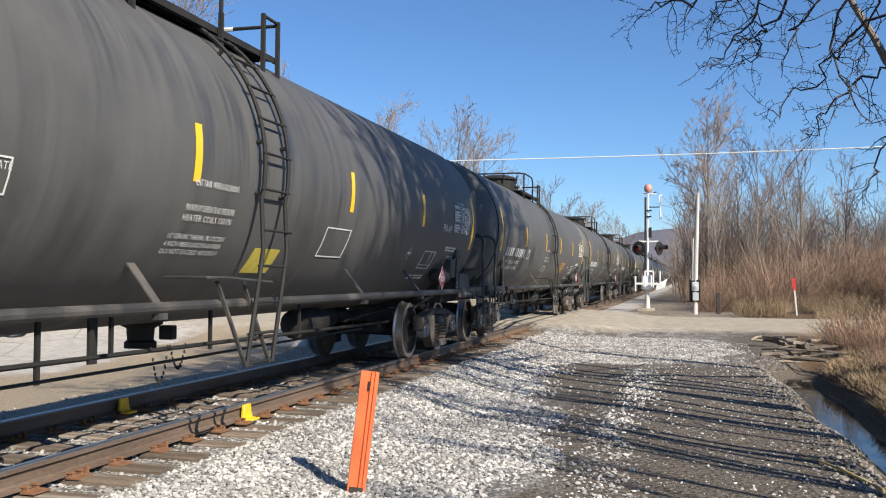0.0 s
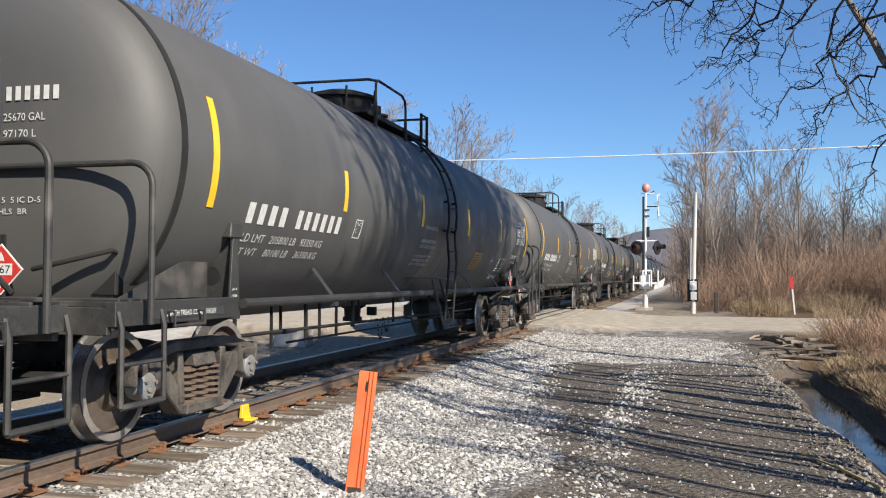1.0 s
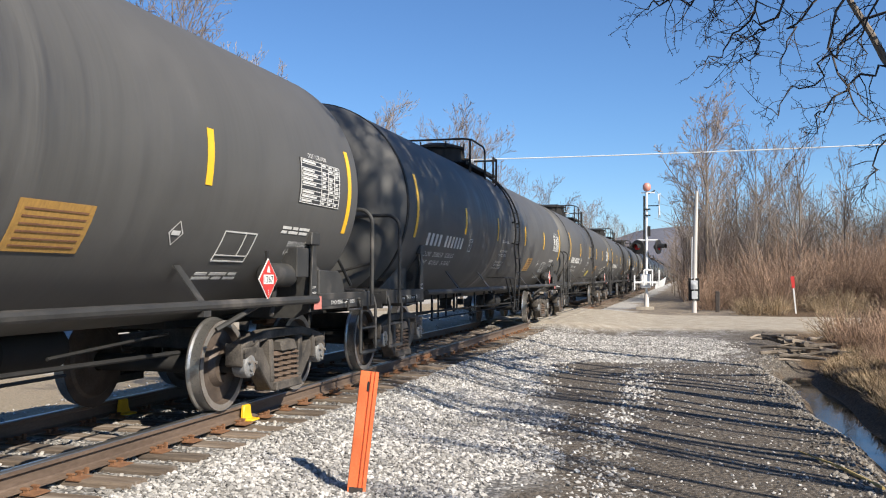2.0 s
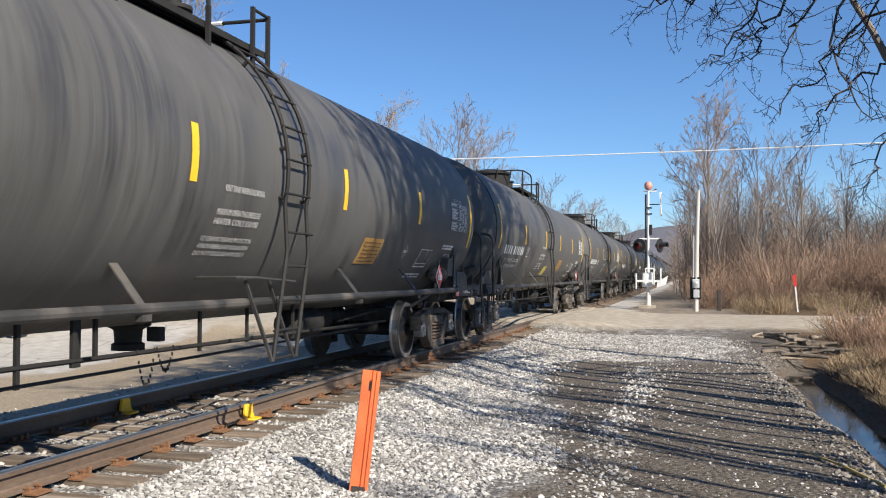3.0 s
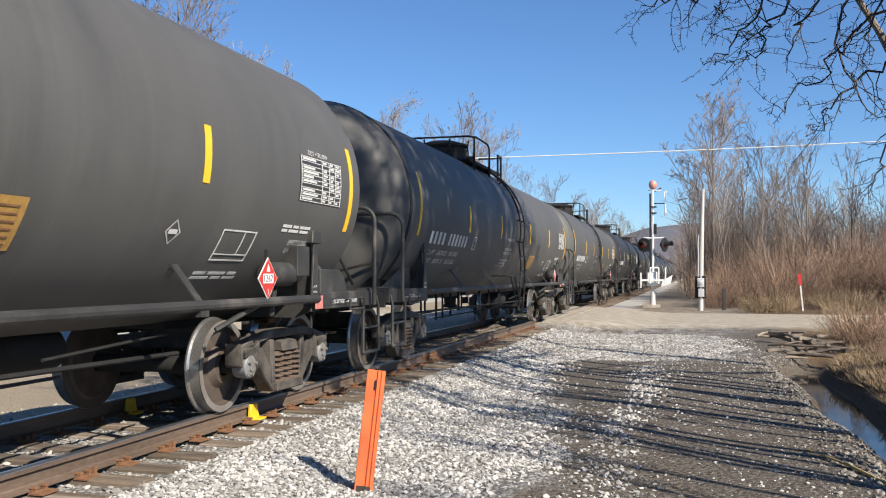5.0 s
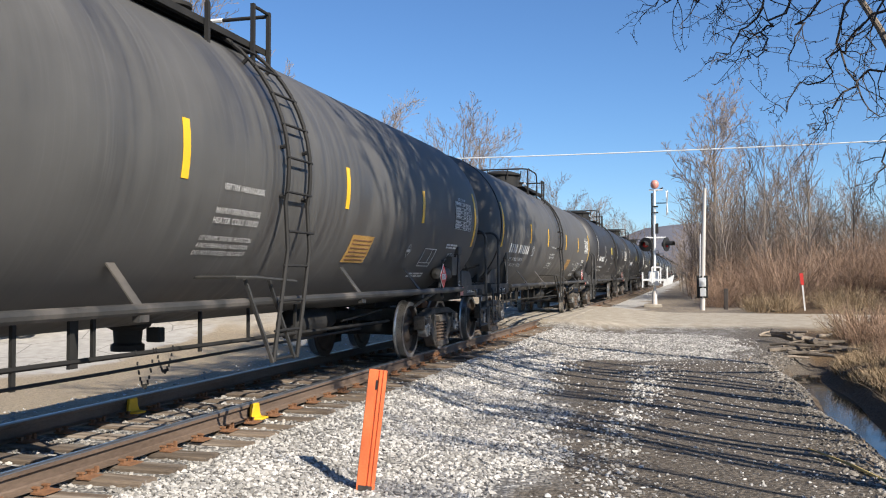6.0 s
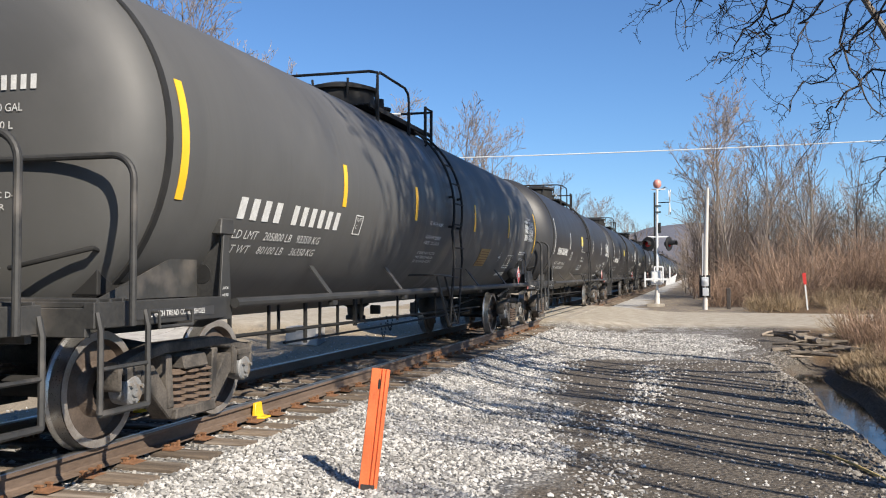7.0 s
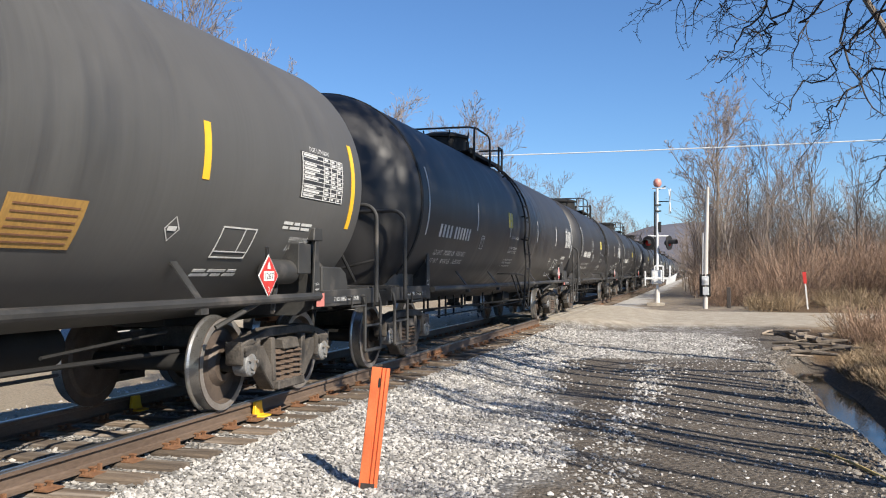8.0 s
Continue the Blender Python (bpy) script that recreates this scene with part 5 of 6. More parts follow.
def parked_car():
    """A silver car standing on the concrete lot; length along its own y."""
    x, y = -21.5, 26.2
    c = thing("parked_car", "silver car parked on the pale concrete lot", "car", pose(x, y, ground_at(x, y), 0, 0, -14))
    side = [(-2.25, 0.32), (-2.3, 0.62), (-2.2, 0.86), (-1.35, 0.98), (-0.6, 1.42), (0.9, 1.46), (1.75, 1.05), (2.22, 0.98), (2.3, 0.6), (2.24, 0.32)]
    part("body", Shape().prism(side, -0.86, 0.86), CAR_PAINT, c, bevel=0.05)
    for sgn in (1, -1):
        part("side_window", Shape().prism([(-1.15, 1.02), (-0.52, 1.36), (0.85, 1.39), (1.45, 1.05)], *sorted((sgn * 0.855, sgn * 0.868))), CAR_GLASS, c)
        part("sill", Shape().box(*sorted((sgn * 0.8, sgn * 0.88)), -1.0, 1.0, 0.24, 0.38), TYRE, c, bevel=0.02)
        for yy in (-1.36, 1.36):
            tyre = part("wheel", Shape().lathe([(0.2, 0.0), (0.32, 0.0), (0.34, 0.03), (0.34, 0.17), (0.32, 0.2), (0.2, 0.2)], (0, 0, 0), "x", 28), TYRE, c, "black tyre")
            tyre.location = (sgn * 0.9 - 0.1, yy, 0.34)
            rim = Shape().lathe([(0.22, 0.0), (0.2, 0.012)], (0, 0, 0), "x", 28)
            for k in range(6):
                a = k * math.pi / 3
                rim.tube([(0.004, 0.03 * math.cos(a), 0.03 * math.sin(a)), (0.008, 0.21 * math.cos(a), 0.21 * math.sin(a))], 0.028, 6)
            part("rim", rim, GALV, tyre, "bright spoked rim").location = (0.19 if sgn > 0 else 0.0, 0, 0)


parked_car()


# ---- trees and brush ----
class Growth:
    """Tapered three- and five-sided limbs, gathered for one mesh."""

    def __init__(self):
        self.s = Shape()

    def limb(self, rng, p, d, length, r, r_end, n, sides, bend, lift):
        pts, rad, d = [p.copy()], [r], d.normalized()
        for i in range(n):
            d = (d + Vector((rng.gauss(0, bend), rng.gauss(0, bend), rng.gauss(0, bend) + lift))).normalized()
            pts.append(pts[-1] + d * (length / n))
            rad.append(r + (r_end - r) * (i + 1) / n)
        self.s.tube(pts, rad, sides, cap=False)
        return pts, rad, d


def branch_out(g, rng, pts, rad, levels, count, ratio, spread, lift, bend, first=0.25, least=0.008):
    """Side limbs along a parent limb, and theirs in turn."""
    total = len(pts) - 1
    for k in range(count):
        u = first + (1 - first) * (k + rng.random()) / count
        f = min(u * total, total - 1e-3)
        i = int(f)
        p = pts[i].lerp(pts[i + 1], f - i)
        r = rad[i] + (rad[i + 1] - rad[i]) * (f - i)
        axis = (pts[i + 1] - pts[i]).normalized()
        side = axis.orthogonal().normalized()
        side.rotate(Matrix.Rotation(rng.random() * 6.283, 3, axis))
        d = axis * (1 - spread) + side * spread + Vector((0, 0, lift))
        whole = sum((pts[j + 1] - pts[j]).length for j in range(total))
        n = whole * ratio * rng.uniform(0.65, 1.15) * (1.15 - 0.6 * u)
        q, rr, _ = g.limb(rng, p, d, n, max(least, r * 0.6), least * 0.7 if levels <= 1 else max(least, r * 0.2), 4 if levels > 2 else 3 if levels > 1 else 1 if least >= 0.005 else 2, 4 if levels > 3 else 3, bend, lift * 0.5)
        if levels > 1:
            branch_out(g, rng, q, rr, levels - 1, max(3, int(count * 0.55)), ratio * 0.95, spread, lift, bend, 0.2, least)


def tree_meshes(seed, height, radius, first, spread, lift, count=13, levels=3, least=0.0095):
    rng = random.Random(seed)
    trunk, crown = Growth(), Growth()
    pts, rad, d = trunk.limb(rng, Vector((0, 0, -0.2)), Vector((rng.uniform(-0.05, 0.05), rng.uniform(-0.05, 0.05), 1)), height, radius, 0.02, 9, 7, 0.05, 0.04)
    branch_out(crown, rng, pts, rad, levels, count, 0.46, spread, lift, 0.17, first, least)
    return trunk.s.mesh("trunk", BARK), crown.s.mesh("crown", TWIG, 0, 0)


def plant_trees():
    rng = random.Random(3)
    kinds = [tree_meshes(21, 12.0, 0.14, 0.25, 0.46, 0.14, 15, 4, 0.011), tree_meshes(22, 12.0, 0.12, 0.3, 0.44, 0.15, 15, 3, 0.012), tree_meshes(23, 10.0, 0.1, 0.25, 0.46, 0.15, 13, 3, 0.012), tree_meshes(26, 12.5, 0.2, 0.36, 0.5, 0.12, 20, 4, 0.012), tree_meshes(25, 8.0, 0.08, 0.2, 0.5, 0.12, 13, 3, 0.012)]
    bare = [tree_meshes(41, 11.5, 0.11, 0.55, 0.4, 0.2, 8, 3), tree_meshes(42, 10.0, 0.12, 0.55, 0.4, 0.2, 8, 3), tree_meshes(43, 13.0, 0.13, 0.55, 0.4, 0.2, 8, 3)]
    tall = [tree_meshes(44, 12.5, 0.085, 0.62, 0.46, 0.14, 15, 4, 0.015), tree_meshes(45, 12.5, 0.09, 0.62, 0.46, 0.14, 15, 4, 0.015)]
    slim = [tree_meshes(31, 11.5, 0.075, 0.3, 0.4, 0.17, 14, 3, 0.011), tree_meshes(32, 10.0, 0.065, 0.3, 0.42, 0.15, 14, 3, 0.011), tree_meshes(33, 13.0, 0.085, 0.35, 0.4, 0.16, 14, 3, 0.011)]
    row = [tree_meshes(51, 12.0, 0.15, 0.3, 0.46, 0.15, 17, 4, 0.009), tree_meshes(52, 12.0, 0.13, 0.25, 0.5, 0.12, 16, 4, 0.009), tree_meshes(53, 12.0, 0.12, 0.3, 0.46, 0.16, 17, 4, 0.009)]

    def plant(kind, x, y, k, label, group):
        t = thing("tree", label, "tree", pose(x, y, ground_at(x, y), 0, 0, rng.uniform(0, 360)) @ Matrix.Scale(k, 4), group=group)
        part("trunk", kind[0], None, t)
        part("crown", kind[1], None, t)

    # wood beyond the crossing
    plant(kinds[3], 1.35, 62, 0.97, "tall bare tree with a rounded spreading crown", "wood by the road")
    plant(kinds[0], 5.8, 51, 0.66, "dark bare tree rising from dry brush", "wood by the road")
    for x, y, k, i in ((4.8, 60, 0.84, 1), (3.3, 64, 0.8, 0), (7.2, 58, 0.72, 1), (9.0, 57, 0.64, 0), (11.5, 60, 0.6, 1), (13.5, 56, 0.55, 0), (16.5, 60, 0.55, 3), (6.0, 72, 0.85, 0), (-0.3, 68, 0.52, 1), (-0.9, 76, 0.42, 2), (-1.3, 88, 0.42, 1), (-1.6, 104, 0.4, 0), (-1.8, 124, 0.45, 1), (0.9, 84, 0.7, 0), (0.8, 100, 0.7, 1), (-1.6, 150, 0.5, 0), (-1.6, 185, 0.6, 1), (-1.4, 230, 0.7, 0), (9.5, 76, 0.7, 1), (18, 66, 0.55, 1)):
        plant(kinds[i], x, y, k, "bare grey-brown tree in a winter wood", "wood by the road")
    for n in range(96):
        x = 0.3 + 19.7 * rng.random() ** 1.2
        y = rng.uniform(54, 78)
        plant(slim[n % 3], x, y, rng.uniform(0.4, 0.66) * (1 - 0.012 * x), "slender bare young tree in a winter wood", "wood by the road")
    # row behind the train, in clumps
    for n, (x, y, k) in enumerate(((-20.8, 59, 1.1), (-19.6, 61, 0.98), (-17.6, 63, 0.96), (-18.4, 66, 1.1), (-16.2, 65, 1.02), (-15.6, 68, 0.95), (-16.6, 86, 0.98), (-15.9, 88, 0.92), (-17.2, 115, 1.05), (-16.4, 118, 0.95), (-15.8, 128, 0.9), (-17.4, 165, 1.15), (-16.2, 172, 1.2), (-15.6, 180, 1.1), (-15.0, 200, 1.1), (-14.6, 225, 1.15), (-14.5, 260, 1.2), (-19.4, 31.5, 1.1), (-20.6, 34, 1.05), (-20.0, 37.5, 0.9), (-21.5, 41.5, 0.95), (-21.2, 45, 1.04))):
        plant(row[n % 3], x, y, k, "bare pale tree in a row beyond the track", "row beyond the track")
    # slender trees on the bank, whose shadows stripe the road
    for n, (px, py) in enumerate(((-1.0, 15.4), (-0.9, 13.4), (-0.8, 12.0), (-0.75, 11.5), (-0.7, 10.9), (-0.65, 10.2), (-0.65, 9.7), (-0.6, 9.2), (-0.5, 7.7), (-0.7, 14.2), (-0.75, 12.6), (-0.5, 6.4), (-0.5, 8.4), (-1.0, 16.3), (-1.0, 17.0), (-0.9, 14.7), (-1.1, 15.9))):
        d = 5.6 + 2.2 * ((n * 37) % 10) / 10
        x, y = px + 0.82 * d, py - 0.5726 * d
        if py > 12.8:
            plant(tall[n % 2], x, y, 0.92 + 0.16 * rng.random(), "tall bare tree on the bank beside the road", "trees on the bank")
        else:
            plant(bare[n % 3], x, y, (d + 2.2 + 1.8 * rng.random()) * 0.765 / (13.2, 11.5, 15.0)[n % 3], "slender bare tree on the bank beside the road", "trees on the bank")
    for n in range(5):
        plant(tall[n % 2], 5.0 + 2.4 * rng.random(), 4.2 + 5.6 * (n + rng.random()) / 5, 0.98 + 0.16 * rng.random(), "tall bare tree on the bank beside the road", "trees on the bank")


plant_trees()


def overhanging_tree():
    """A bare tree on the bank whose drooping limbs hang over the road."""
    rng = random.Random(8)
    base = Vector((6.6, 14.6, ground_at(6.6, 14.6)))
    t = thing("overhanging_tree", "dark bare tree with drooping twigs over the road", "tree")
    trunk, twigs = Growth(), Growth()
    pts, rad, _ = trunk.limb(rng, base - Vector((0, 0, 0.2)), Vector((-0.16, -0.05, 1)), 10.5, 0.2, 0.06, 10, 9, 0.04, 0.02)
    guides = [
        [(4.6, 13.6, 7.4), (1.27, 12.16, 5.18), (1.11, 12.4, 4.82), (0.97, 12.64, 4.67), (0.88, 12.28, 4.36), (0.81, 12.52, 4.27), (0.58, 12.16, 4.07)],
        [(4.6, 13.6, 7.4), (1.44, 12.36, 5.37), (0.9, 12.6, 4.89), (0.68, 12.84, 4.7), (0.43, 12.48, 4.35), (0.15, 12.72, 4.24)],
        [(5.5, 14.0, 6.4), (2.51, 12.56, 4.76), (2.29, 12.8, 4.75), (1.99, 13.04, 4.56), (1.77, 12.68, 4.16), (1.52, 12.92, 3.92), (1.19, 12.56, 3.57), (1.03, 12.8, 3.54)],
        [(5.6, 14.2, 5.6), (2.71, 12.76, 4.2), (2.54, 13.0, 4.17), (2.25, 13.24, 4.1), (1.9, 12.88, 3.83), (1.77, 13.12, 3.64), (1.63, 12.76, 3.34), (1.48, 13.0, 3.24)],
        [(5.2, 13.9, 7.0), (2.16, 12.66, 5.26), (1.92, 12.9, 4.75), (1.89, 13.14, 4.35), (2.11, 12.78, 3.74), (2.37, 13.02, 3.53), (2.54, 12.66, 3.28)],
        [(4.4, 13.4, 8.0), (0.8, 12.06, 5.26), (0.24, 12.3, 5.12), (-0.2, 12.54, 5.08), (-0.48, 12.18, 4.93), (-0.66, 12.42, 5.04)],
        [(4.8, 13.7, 7.6), (1.79, 11.96, 5.14), (1.55, 12.2, 4.8), (1.37, 12.44, 4.59), (1.28, 12.08, 4.21), (1.18, 12.32, 3.98)],
        [(5.8, 14.2, 5.0), (2.92, 13.16, 3.68), (2.69, 13.4, 3.35), (2.55, 13.64, 3.0), (2.41, 13.28, 2.65), (2.34, 13.52, 2.48)],
        [(4.6, 13.5, 7.8), (1.27, 12.06, 5.29), (0.67, 12.3, 5.12), (0.33, 12.54, 5.0), (0.32, 12.18, 4.71)],
        [(5.0, 13.8, 7.2), (2.36, 12.26, 5.25), (2.26, 12.5, 4.68), (2.2, 12.74, 4.31), (1.97, 12.38, 3.94)],
    ]
    stout = [(6.35, 14.5, 3.2), (3.06, 13.2, 3.6), (2.55, 13.0, 4.29), (2.38, 12.95, 4.63), (2.14, 12.9, 5.03), (1.93, 12.9, 5.51)]
    part("stout_limb", Shape().tube(stout, [0.075, 0.06, 0.05, 0.044, 0.04, 0.035], 8, cap=False), BARK, t, "grey-barked stout limb")
    for g in guides:
        p = [Vector(q) for q in g]
        fine = []
        for i in range(len(p) - 1):
            for u in (0, 0.34, 0.67):
                fine.append(p[i].lerp(p[i + 1], u) + Vector((rng.gauss(0, 0.05), rng.gauss(0, 0.05), rng.gauss(0, 0.05))))
        fine.append(p[-1])
        r = [0.024 - 0.019 * i / (len(fine) - 1) for i in range(len(fine))]
        part("limb", Shape().tube(fine, r, 6, cap=False), NEAR_BARK, t)
        branch_out(twigs, rng, fine, r, 3, 14, 0.15, 0.7, -0.05, 0.34, 0.3, 0.0037)
    part("trunk", trunk.s, NEAR_BARK, t)
    part("twig_mass", twigs.s, NEAR_BARK, t, smooth=0)["kind"] = "stuff"


overhanging_tree()
SHRUB = surface("reddish_dry_stems", (0.17, 0.105, 0.07), (0.33, 0.225, 0.155), 2, 20, 0.9, bump=0.0, vary=0.25)
STRAW = surface("dry_straw", (0.2, 0.14, 0.08), (0.4, 0.3, 0.185), 2, 20, 0.9, bump=0.0, vary=0.2)
island_tint(SHRUB)
island_tint(STRAW)


def shrub_mesh(seed, stems, height, width, material):
    rng = random.Random(seed)
    g = Growth()
    for _ in range(stems):
        a, q = rng.random() * 6.283, rng.random() ** 0.6 * width
        d = Vector((math.cos(a) * 0.75 * q / width + rng.gauss(0, 0.2), math.sin(a) * 0.75 * q / width + rng.gauss(0, 0.2), 1))
        p = Vector((math.cos(a) * q * 0.6, math.sin(a) * q * 0.6, -0.1))
        pts, rad, _ = g.limb(rng, p, d, height * rng.uniform(0.5, 1.05), 0.012, 0.005, 2, 3, 0.16, 0.0)
        branch_out(g, rng, pts, rad, 1, 6, 0.34, 0.55, 0.05, 0.15, 0.25, 0.005)
    return g.s.mesh("shrub", material, 0, 0)


def plant_shrubs():
    rng = random.Random(9)
    big = [shrub_mesh(k, 60, 3.4, 1.5, SHRUB) for k in (1, 2, 3)]
    low = [shrub_mesh(k, 55, 1.3, 0.9, STRAW) for k in (4, 5)]
    red = [shrub_mesh(k, 60, 1.2, 1.0, SHRUB) for k in (6, 7)]
    for n in range(50):
        x, y = rng.uniform(0.9, 15.5), rng.uniform(44.5, 53.0)
        t = thing("shrub", "dense leafless reddish-brown shrub by the road", "shrub", pose(x, y, ground_at(x, y), 0, 0, rng.uniform(0, 360)) @ Matrix.Scale(rng.uniform(0.75, 1.2) * (0.5 + 0.5 * min(1, (x - 0.5) / 3.5)), 4), group="shrubs by the road")
        part("stem_mass", big[n % 3], None, t)["kind"] = "stuff"
    for n in range(56):
        y = rng.uniform(18.5, 27.0)
        x = rng.uniform(4.6 - 1.3 * min(1, (y - 18.5) / 4), 8.0)
        t = thing("brush", "tangle of dry tan stems on the bank", "brush", pose(x, y, ground_at(x, y), rng.uniform(-12, 12), rng.uniform(-25, 10), rng.uniform(0, 360)) @ Matrix.Scale(rng.uniform(0.55, 1.1), 4), group="brush on the bank")
        part("stem_mass", (red + low[:1])[n % 3 if n % 6 == 5 else n % 2], None, t)["kind"] = "stuff"
    for n in range(30):
        y = rng.uniform(9.0, 20.0)
        x = float(ditch_x(y)) + rng.uniform(1.3, 3.0)
        t = thing("brush", "low tangle of reddish dead stems beside the ditch", "brush", pose(x, y, ground_at(x, y), rng.uniform(-20, 20), rng.uniform(-30, 10), rng.uniform(0, 360)) @ Matrix.Scale(rng.uniform(0.22, 0.45), 4), group="brush on the bank")
        part("stem_mass", red[n % 2], None, t)["kind"] = "stuff"
    for n in range(26):
        x, y = rng.uniform(2.2, 12.0), rng.uniform(40.2, 44.4)
        t = thing("brush", "tuft of dry tan grass at the road's edge", "brush", pose(x, y, ground_at(x, y), 0, 0, rng.uniform(0, 360)) @ Matrix.Scale(rng.uniform(0.5, 0.95), 4), group="brush by the road")
        part("stem_mass", low[n % 2], None, t)["kind"] = "stuff"


plant_shrubs()


def dry_grass():
    """Flattened straw on the ditch bank and along the edges of the road."""
    rng = np.random.default_rng(12)
    n = 60000
    y = 5 + 22 * rng.random(n)
    x = ditch_x(y) + 0.7 + np.abs(rng.normal(0, 1.1, n)) - 0.2
    few = rng.random(n) < 0.001
    x[few] = ditch_x(y[few]) - 0.45 - 0.3 * np.abs(rng.normal(0, 1, few.sum()))
    z = ground_z(x, y)
    a, h, lean = rng.random(n) * 6.283, 0.07 + 0.22 * rng.random(n) ** 1.5, 0.8 + 0.75 * rng.random(n)
    w = 0.005 + 0.007 * rng.random(n)
    root = np.stack([x, y, z - 0.01], 1)
    side = np.stack([-np.sin(a), np.cos(a), 0 * a], 1) * w[:, None]
    tip = root + np.stack([np.cos(a) * h * np.sin(lean), np.sin(a) * h * np.sin(lean), h * np.cos(lean) + 0.02], 1)
    pts = np.stack([root - side, root + side, tip], 1).reshape(-1, 3)
    me = bpy.data.meshes.new("dry_grass")
    me.from_pydata(pts.tolist(), [], [(3 * k, 3 * k + 1, 3 * k + 2) for k in range(n)])
    me.materials.append(STRAW)
    tagged(new("dry_grass", me), "matted dry straw-coloured grass on the ditch bank", "dry grass", kind="stuff")


dry_grass()


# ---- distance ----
# Distance haze is put into the hill's blue-grey colour.
HILL = surface("hazed_wooded_hill", (0.11, 0.115, 0.14), (0.16, 0.16, 0.185), 0.02, 0.2, 1.0, bump=0.0, spec=0.0)
WOOD_FAR = surface("far_bare_wood", (0.15, 0.115, 0.09), (0.28, 0.22, 0.175), 0.5, 3, 1.0, bump=0.0, spec=0.0)


def far_hills():
    xs = np.linspace(-1600, 1600, 81)
    s = Shape()
    for x in xs:
        crest = 30 + 58 * math.exp(-((x + 20) / 150) ** 2) + 18 * math.exp(-((x + 700) / 300) ** 2) + 3 * math.sin(x / 45) + 2 * math.sin(x / 17)
        s.v += [(x, 1300, -5), (x, 1420, crest * 0.65), (x, 1550, crest), (x, 1750, -5)]
    s.f = [(4 * i + j, 4 * i + 4 + j, 4 * i + 5 + j, 4 * i + 1 + j) for i in range(80) for j in range(3)]
    tagged(new("hill", s.mesh("hill", HILL)), "wooded hill far beyond the track, haze put into its blue-grey colour", "hill", kind="structure")


far_hills()


def far_wood():
    """The dense backs of the woods, where single trees cannot be told apart."""
    rng = random.Random(15)
    g = Growth()
    for n in range(3000):
        if n % 3:
            y = rng.uniform(58, 100) if n % 4 else rng.uniform(70, 260)
            x = rng.uniform(-0.4, 0.42 * y) if n % 4 else rng.uniform(-0.8, 5)
        elif n % 6:
            x, y = -26 - rng.random() * 22, rng.uniform(20, 300)
        else:
            y = rng.uniform(260, 420)
            x = rng.uniform(-2, 0.09 * y)
        h = rng.uniform(3, 7.5) if n % 4 else rng.uniform(1.5, 4)
        pts, rad, _ = g.limb(rng, Vector((x, y, -0.4)), Vector((rng.gauss(0, 0.08), rng.gauss(0, 0.08), 1)), h, 0.035, 0.01, 3, 3, 0.1, 0.03)
        branch_out(g, rng, pts, rad, 1, 10, 0.4, 0.6, 0.05, 0.15, 0.15, 0.012)
    tagged(new("far_wood", g.s.mesh("far_wood", WOOD_FAR, 0, 0)), "dense bare undergrowth and young wood in the distance", "wood", kind="stuff")


far_wood()


# ---- the train ----
FIRST = 18.87  # front axle of the second car at the start
TRAIN = []
LABEL = {1: 3.88, 2: 4.23, 3: 3.2, 4: 3.83, 5: 4.41}  # the orange label, from the middle stripe


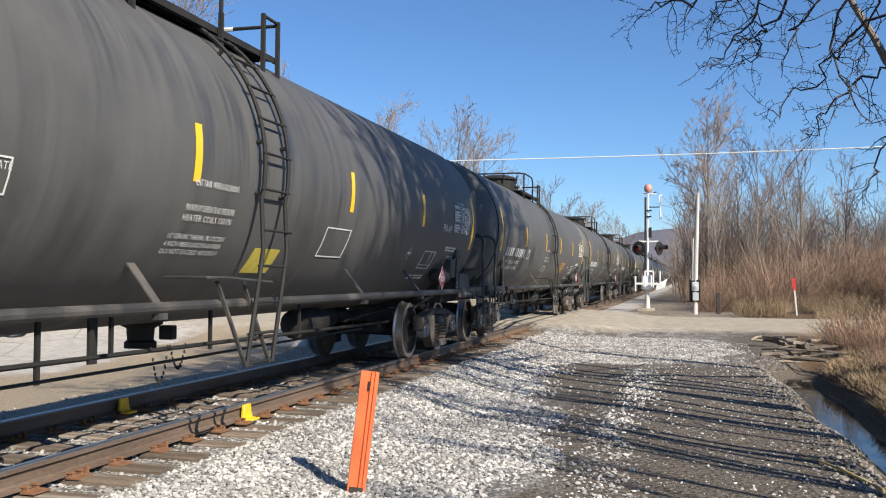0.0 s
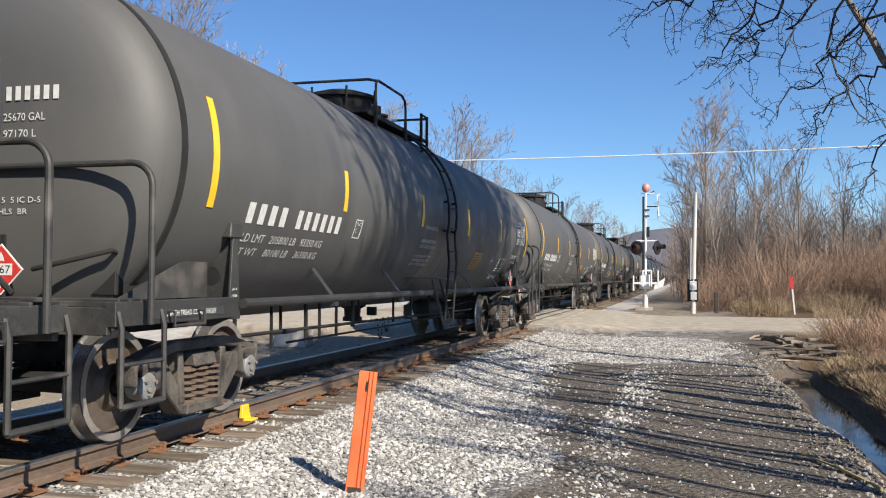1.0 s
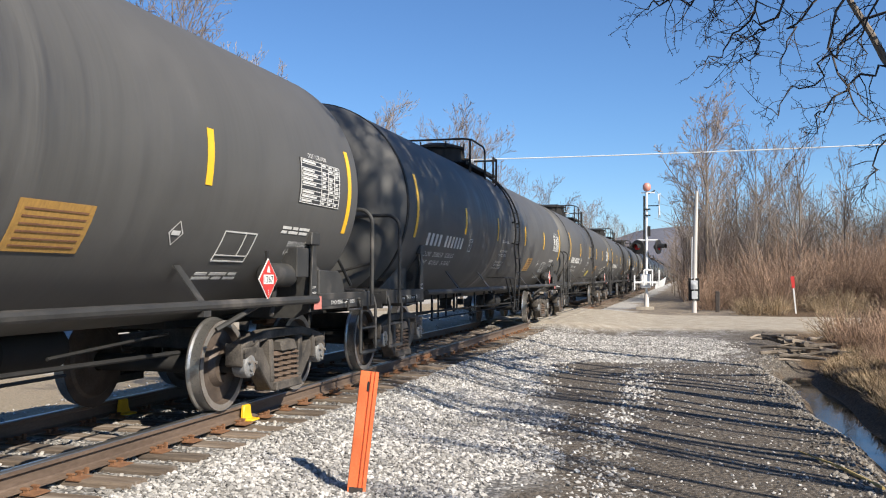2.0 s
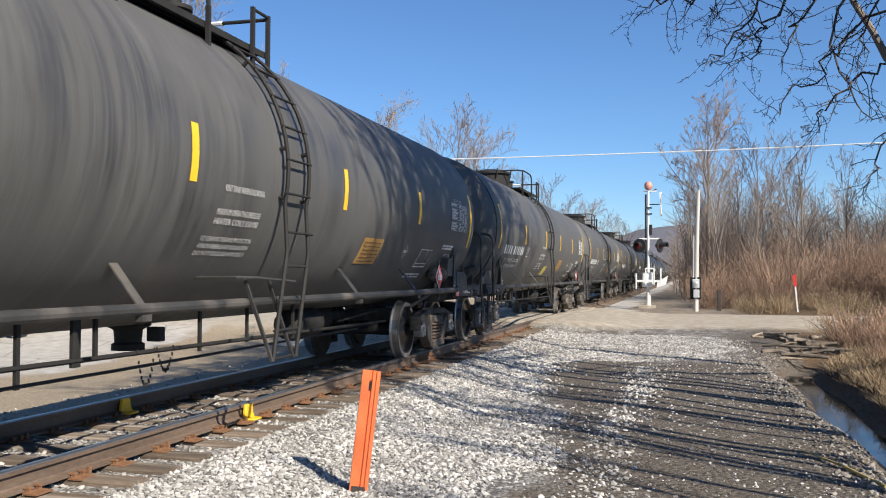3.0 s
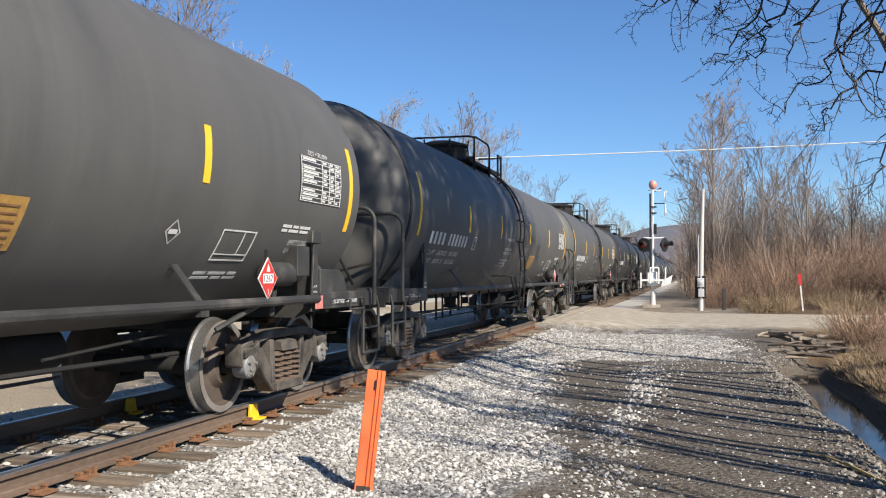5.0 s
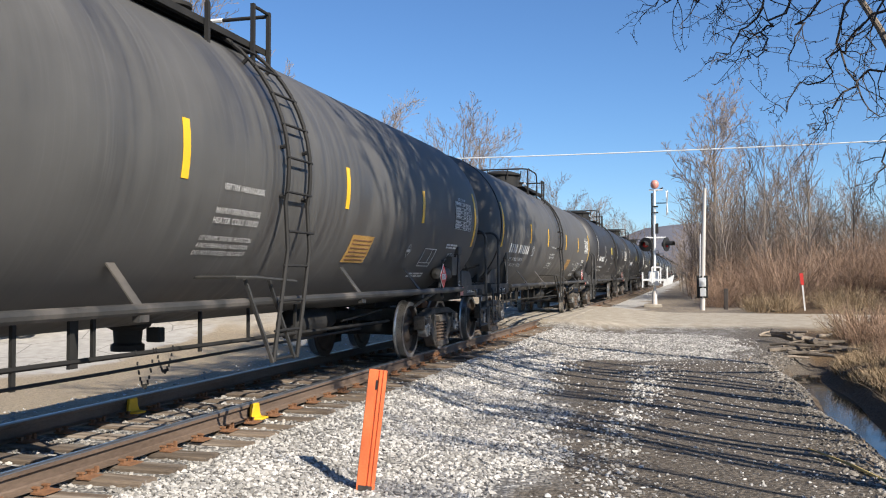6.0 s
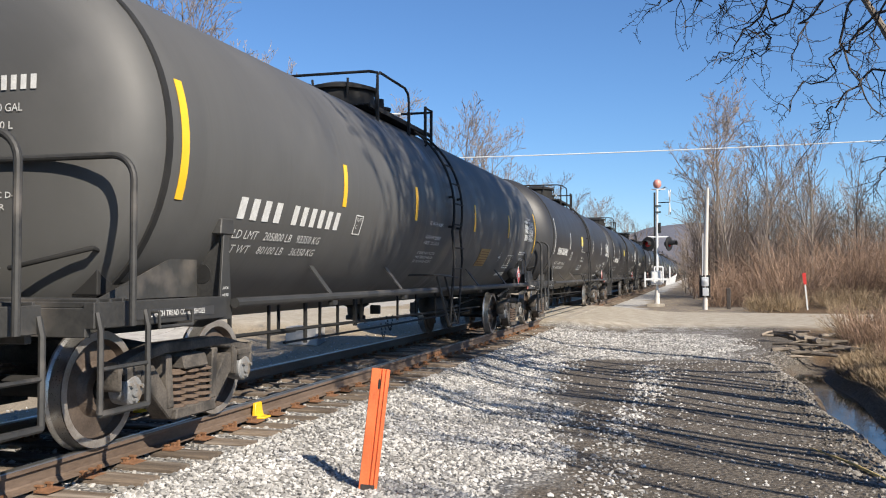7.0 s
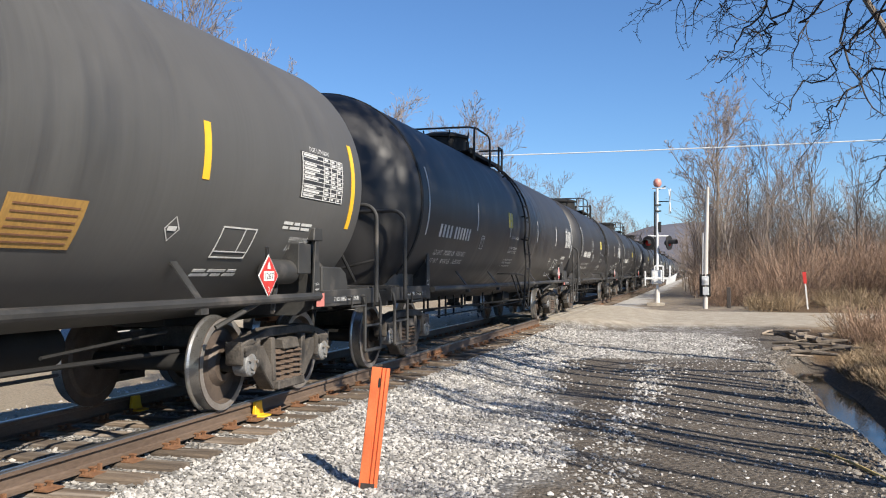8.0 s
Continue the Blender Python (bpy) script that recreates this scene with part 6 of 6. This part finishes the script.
def build_train():
    kinds = {}
    for name, paint, r, yellow, dy in (("grey", GREY_PAINT, R_TANK, True, 0.0), ("grey_short", GREY_PAINT, R_TANK, True, -0.72), ("black", BLACK_PAINT, 1.60, False, -0.3)):
        kinds[name] = tank_car(paint, r, *((END_A, HEAD, 0.42) if yellow else (0.0, 0.7, 0.95)))
        dress(kinds[name], r, yellow, dy)
        if yellow:
            head_text(kinds[name], r)
    used = set()
    for k in range(0, 24):
        name = "black" if k > 5 else "grey_short" if k in (0, 3) else "grey"
        at = pose(XT, FIRST + (k - 1) * LENGTH, 0)
        car = copy_thing(kinds[name], at) if name in used else kinds[name]
        used.add(name)
        car.matrix_basis = at
        TRAIN.append(car)
    for k, car in enumerate(TRAIN):
        r = R_TANK if k < 6 else 1.60
        if k < 6:
            mark(car, 1.06, -20.5, 0.2, r, 4, 0.235, 0.12)
            mark(car, 2.16, -20.5, 0.2, r, 6, 0.215, 0.11)
            label = "dark grey tank car with yellow stripes rolling on the rails"
        else:
            mark(car, 1.06, -17, 0.2, r, 4, 0.2, 0.1)
            mark(car, 1.95, -17, 0.2, r, 6, 0.18, 0.09)
            part("yellow_label", patch_shape(6.1, 6.5, -3, 8, r), YELLOW_LABEL, car)
            label = "black tank car with pale stripes rolling on the rails"
        y = {0: 6.1, 2: 6.27, 3: 6.72, 4: 6.17, 5: 6.1}.get(k, 6.62) if k < 6 else 6.3
        wide = 0.052 if k < 6 else 0.025
        part("reflective_stripe", patch_shape(y - wide, y + wide, -10, 8, r), YELLOW if k < 6 else WHITE_MARK, car, "yellow reflective stripe" if k < 6 else "pale reflective stripe")
        if k in (1, 2, 3, 4, 5):
            lab = part("orange_label", patch_shape(y + LABEL[k], y + LABEL[k] + 0.74, -35, -21, r), ORANGE_LABEL, car, "weathered orange label")
            for i in range(6):
                part("label_bar", patch_shape(y + LABEL[k] + 0.06, y + LABEL[k] + 0.68, -33.5 + 2 * i, -33 + 2 * i, r + 0.004), RUST, lab)
        if k in (0, 3):
            part("yellow_label", patch_shape(7.5, 8.05, -41, -30, r), YELLOW_LABEL, car, "bright yellow label")
        if k == 0:
            part("lettering", tank_text(["FRA AIP"], 13.78, -10.5, 0.12, r, 0.52), WHITE_MARK, car, smooth=0)
            part("stencil_frame", outline(9.0, 9.75, -32, -18, r, 0.015), WHITE_MARK, car)
        if k == 5:
            for ob in car.children:
                if ob.name.startswith("reflective_stripe") and max(v.co.y for v in ob.data.vertices) < 1.0:
                    ob.location.y = -0.28
        tagged(car, label, "tank car", group="cars of the train")


build_train()


# small unevenness of the rolling: seconds, metres
LAG = ((0, 0.5, 1.0, 1.5, 3.0, 3.5, 4.0, 4.5, 6.0, 6.5, 7.0, 7.5, 8.0), (0.2, 0.04, -0.04, -0.01, -0.19, 0.13, 0.13, -0.22, -0.18, -0.14, -0.05, 0.02, 0.09))


def gone(t):
    """Metres that the train has rolled at t seconds."""
    return 12.4683 * t - 0.0297 * t * t + 0.00015 * t ** 3 + float(np.interp(t, *LAG))


def motions():
    for k, car in enumerate(TRAIN):
        y = FIRST + (k - 1) * LENGTH
        walk(car, [(t / 2, pose(XT, y - gone(t / 2), 0)) for t in range(17)])
    # the wheels of the cars that come near turn as they roll
    for car in TRAIN[:8]:
        for axle in [o for o in car.children if o.name.startswith("wheelset")]:
            y = axle.location.y
            walk(axle, [(n / FPS, pose(0, y, 0.457, math.degrees(gone(n / FPS) / 0.457))) for n in range(0, 241)])


motions()
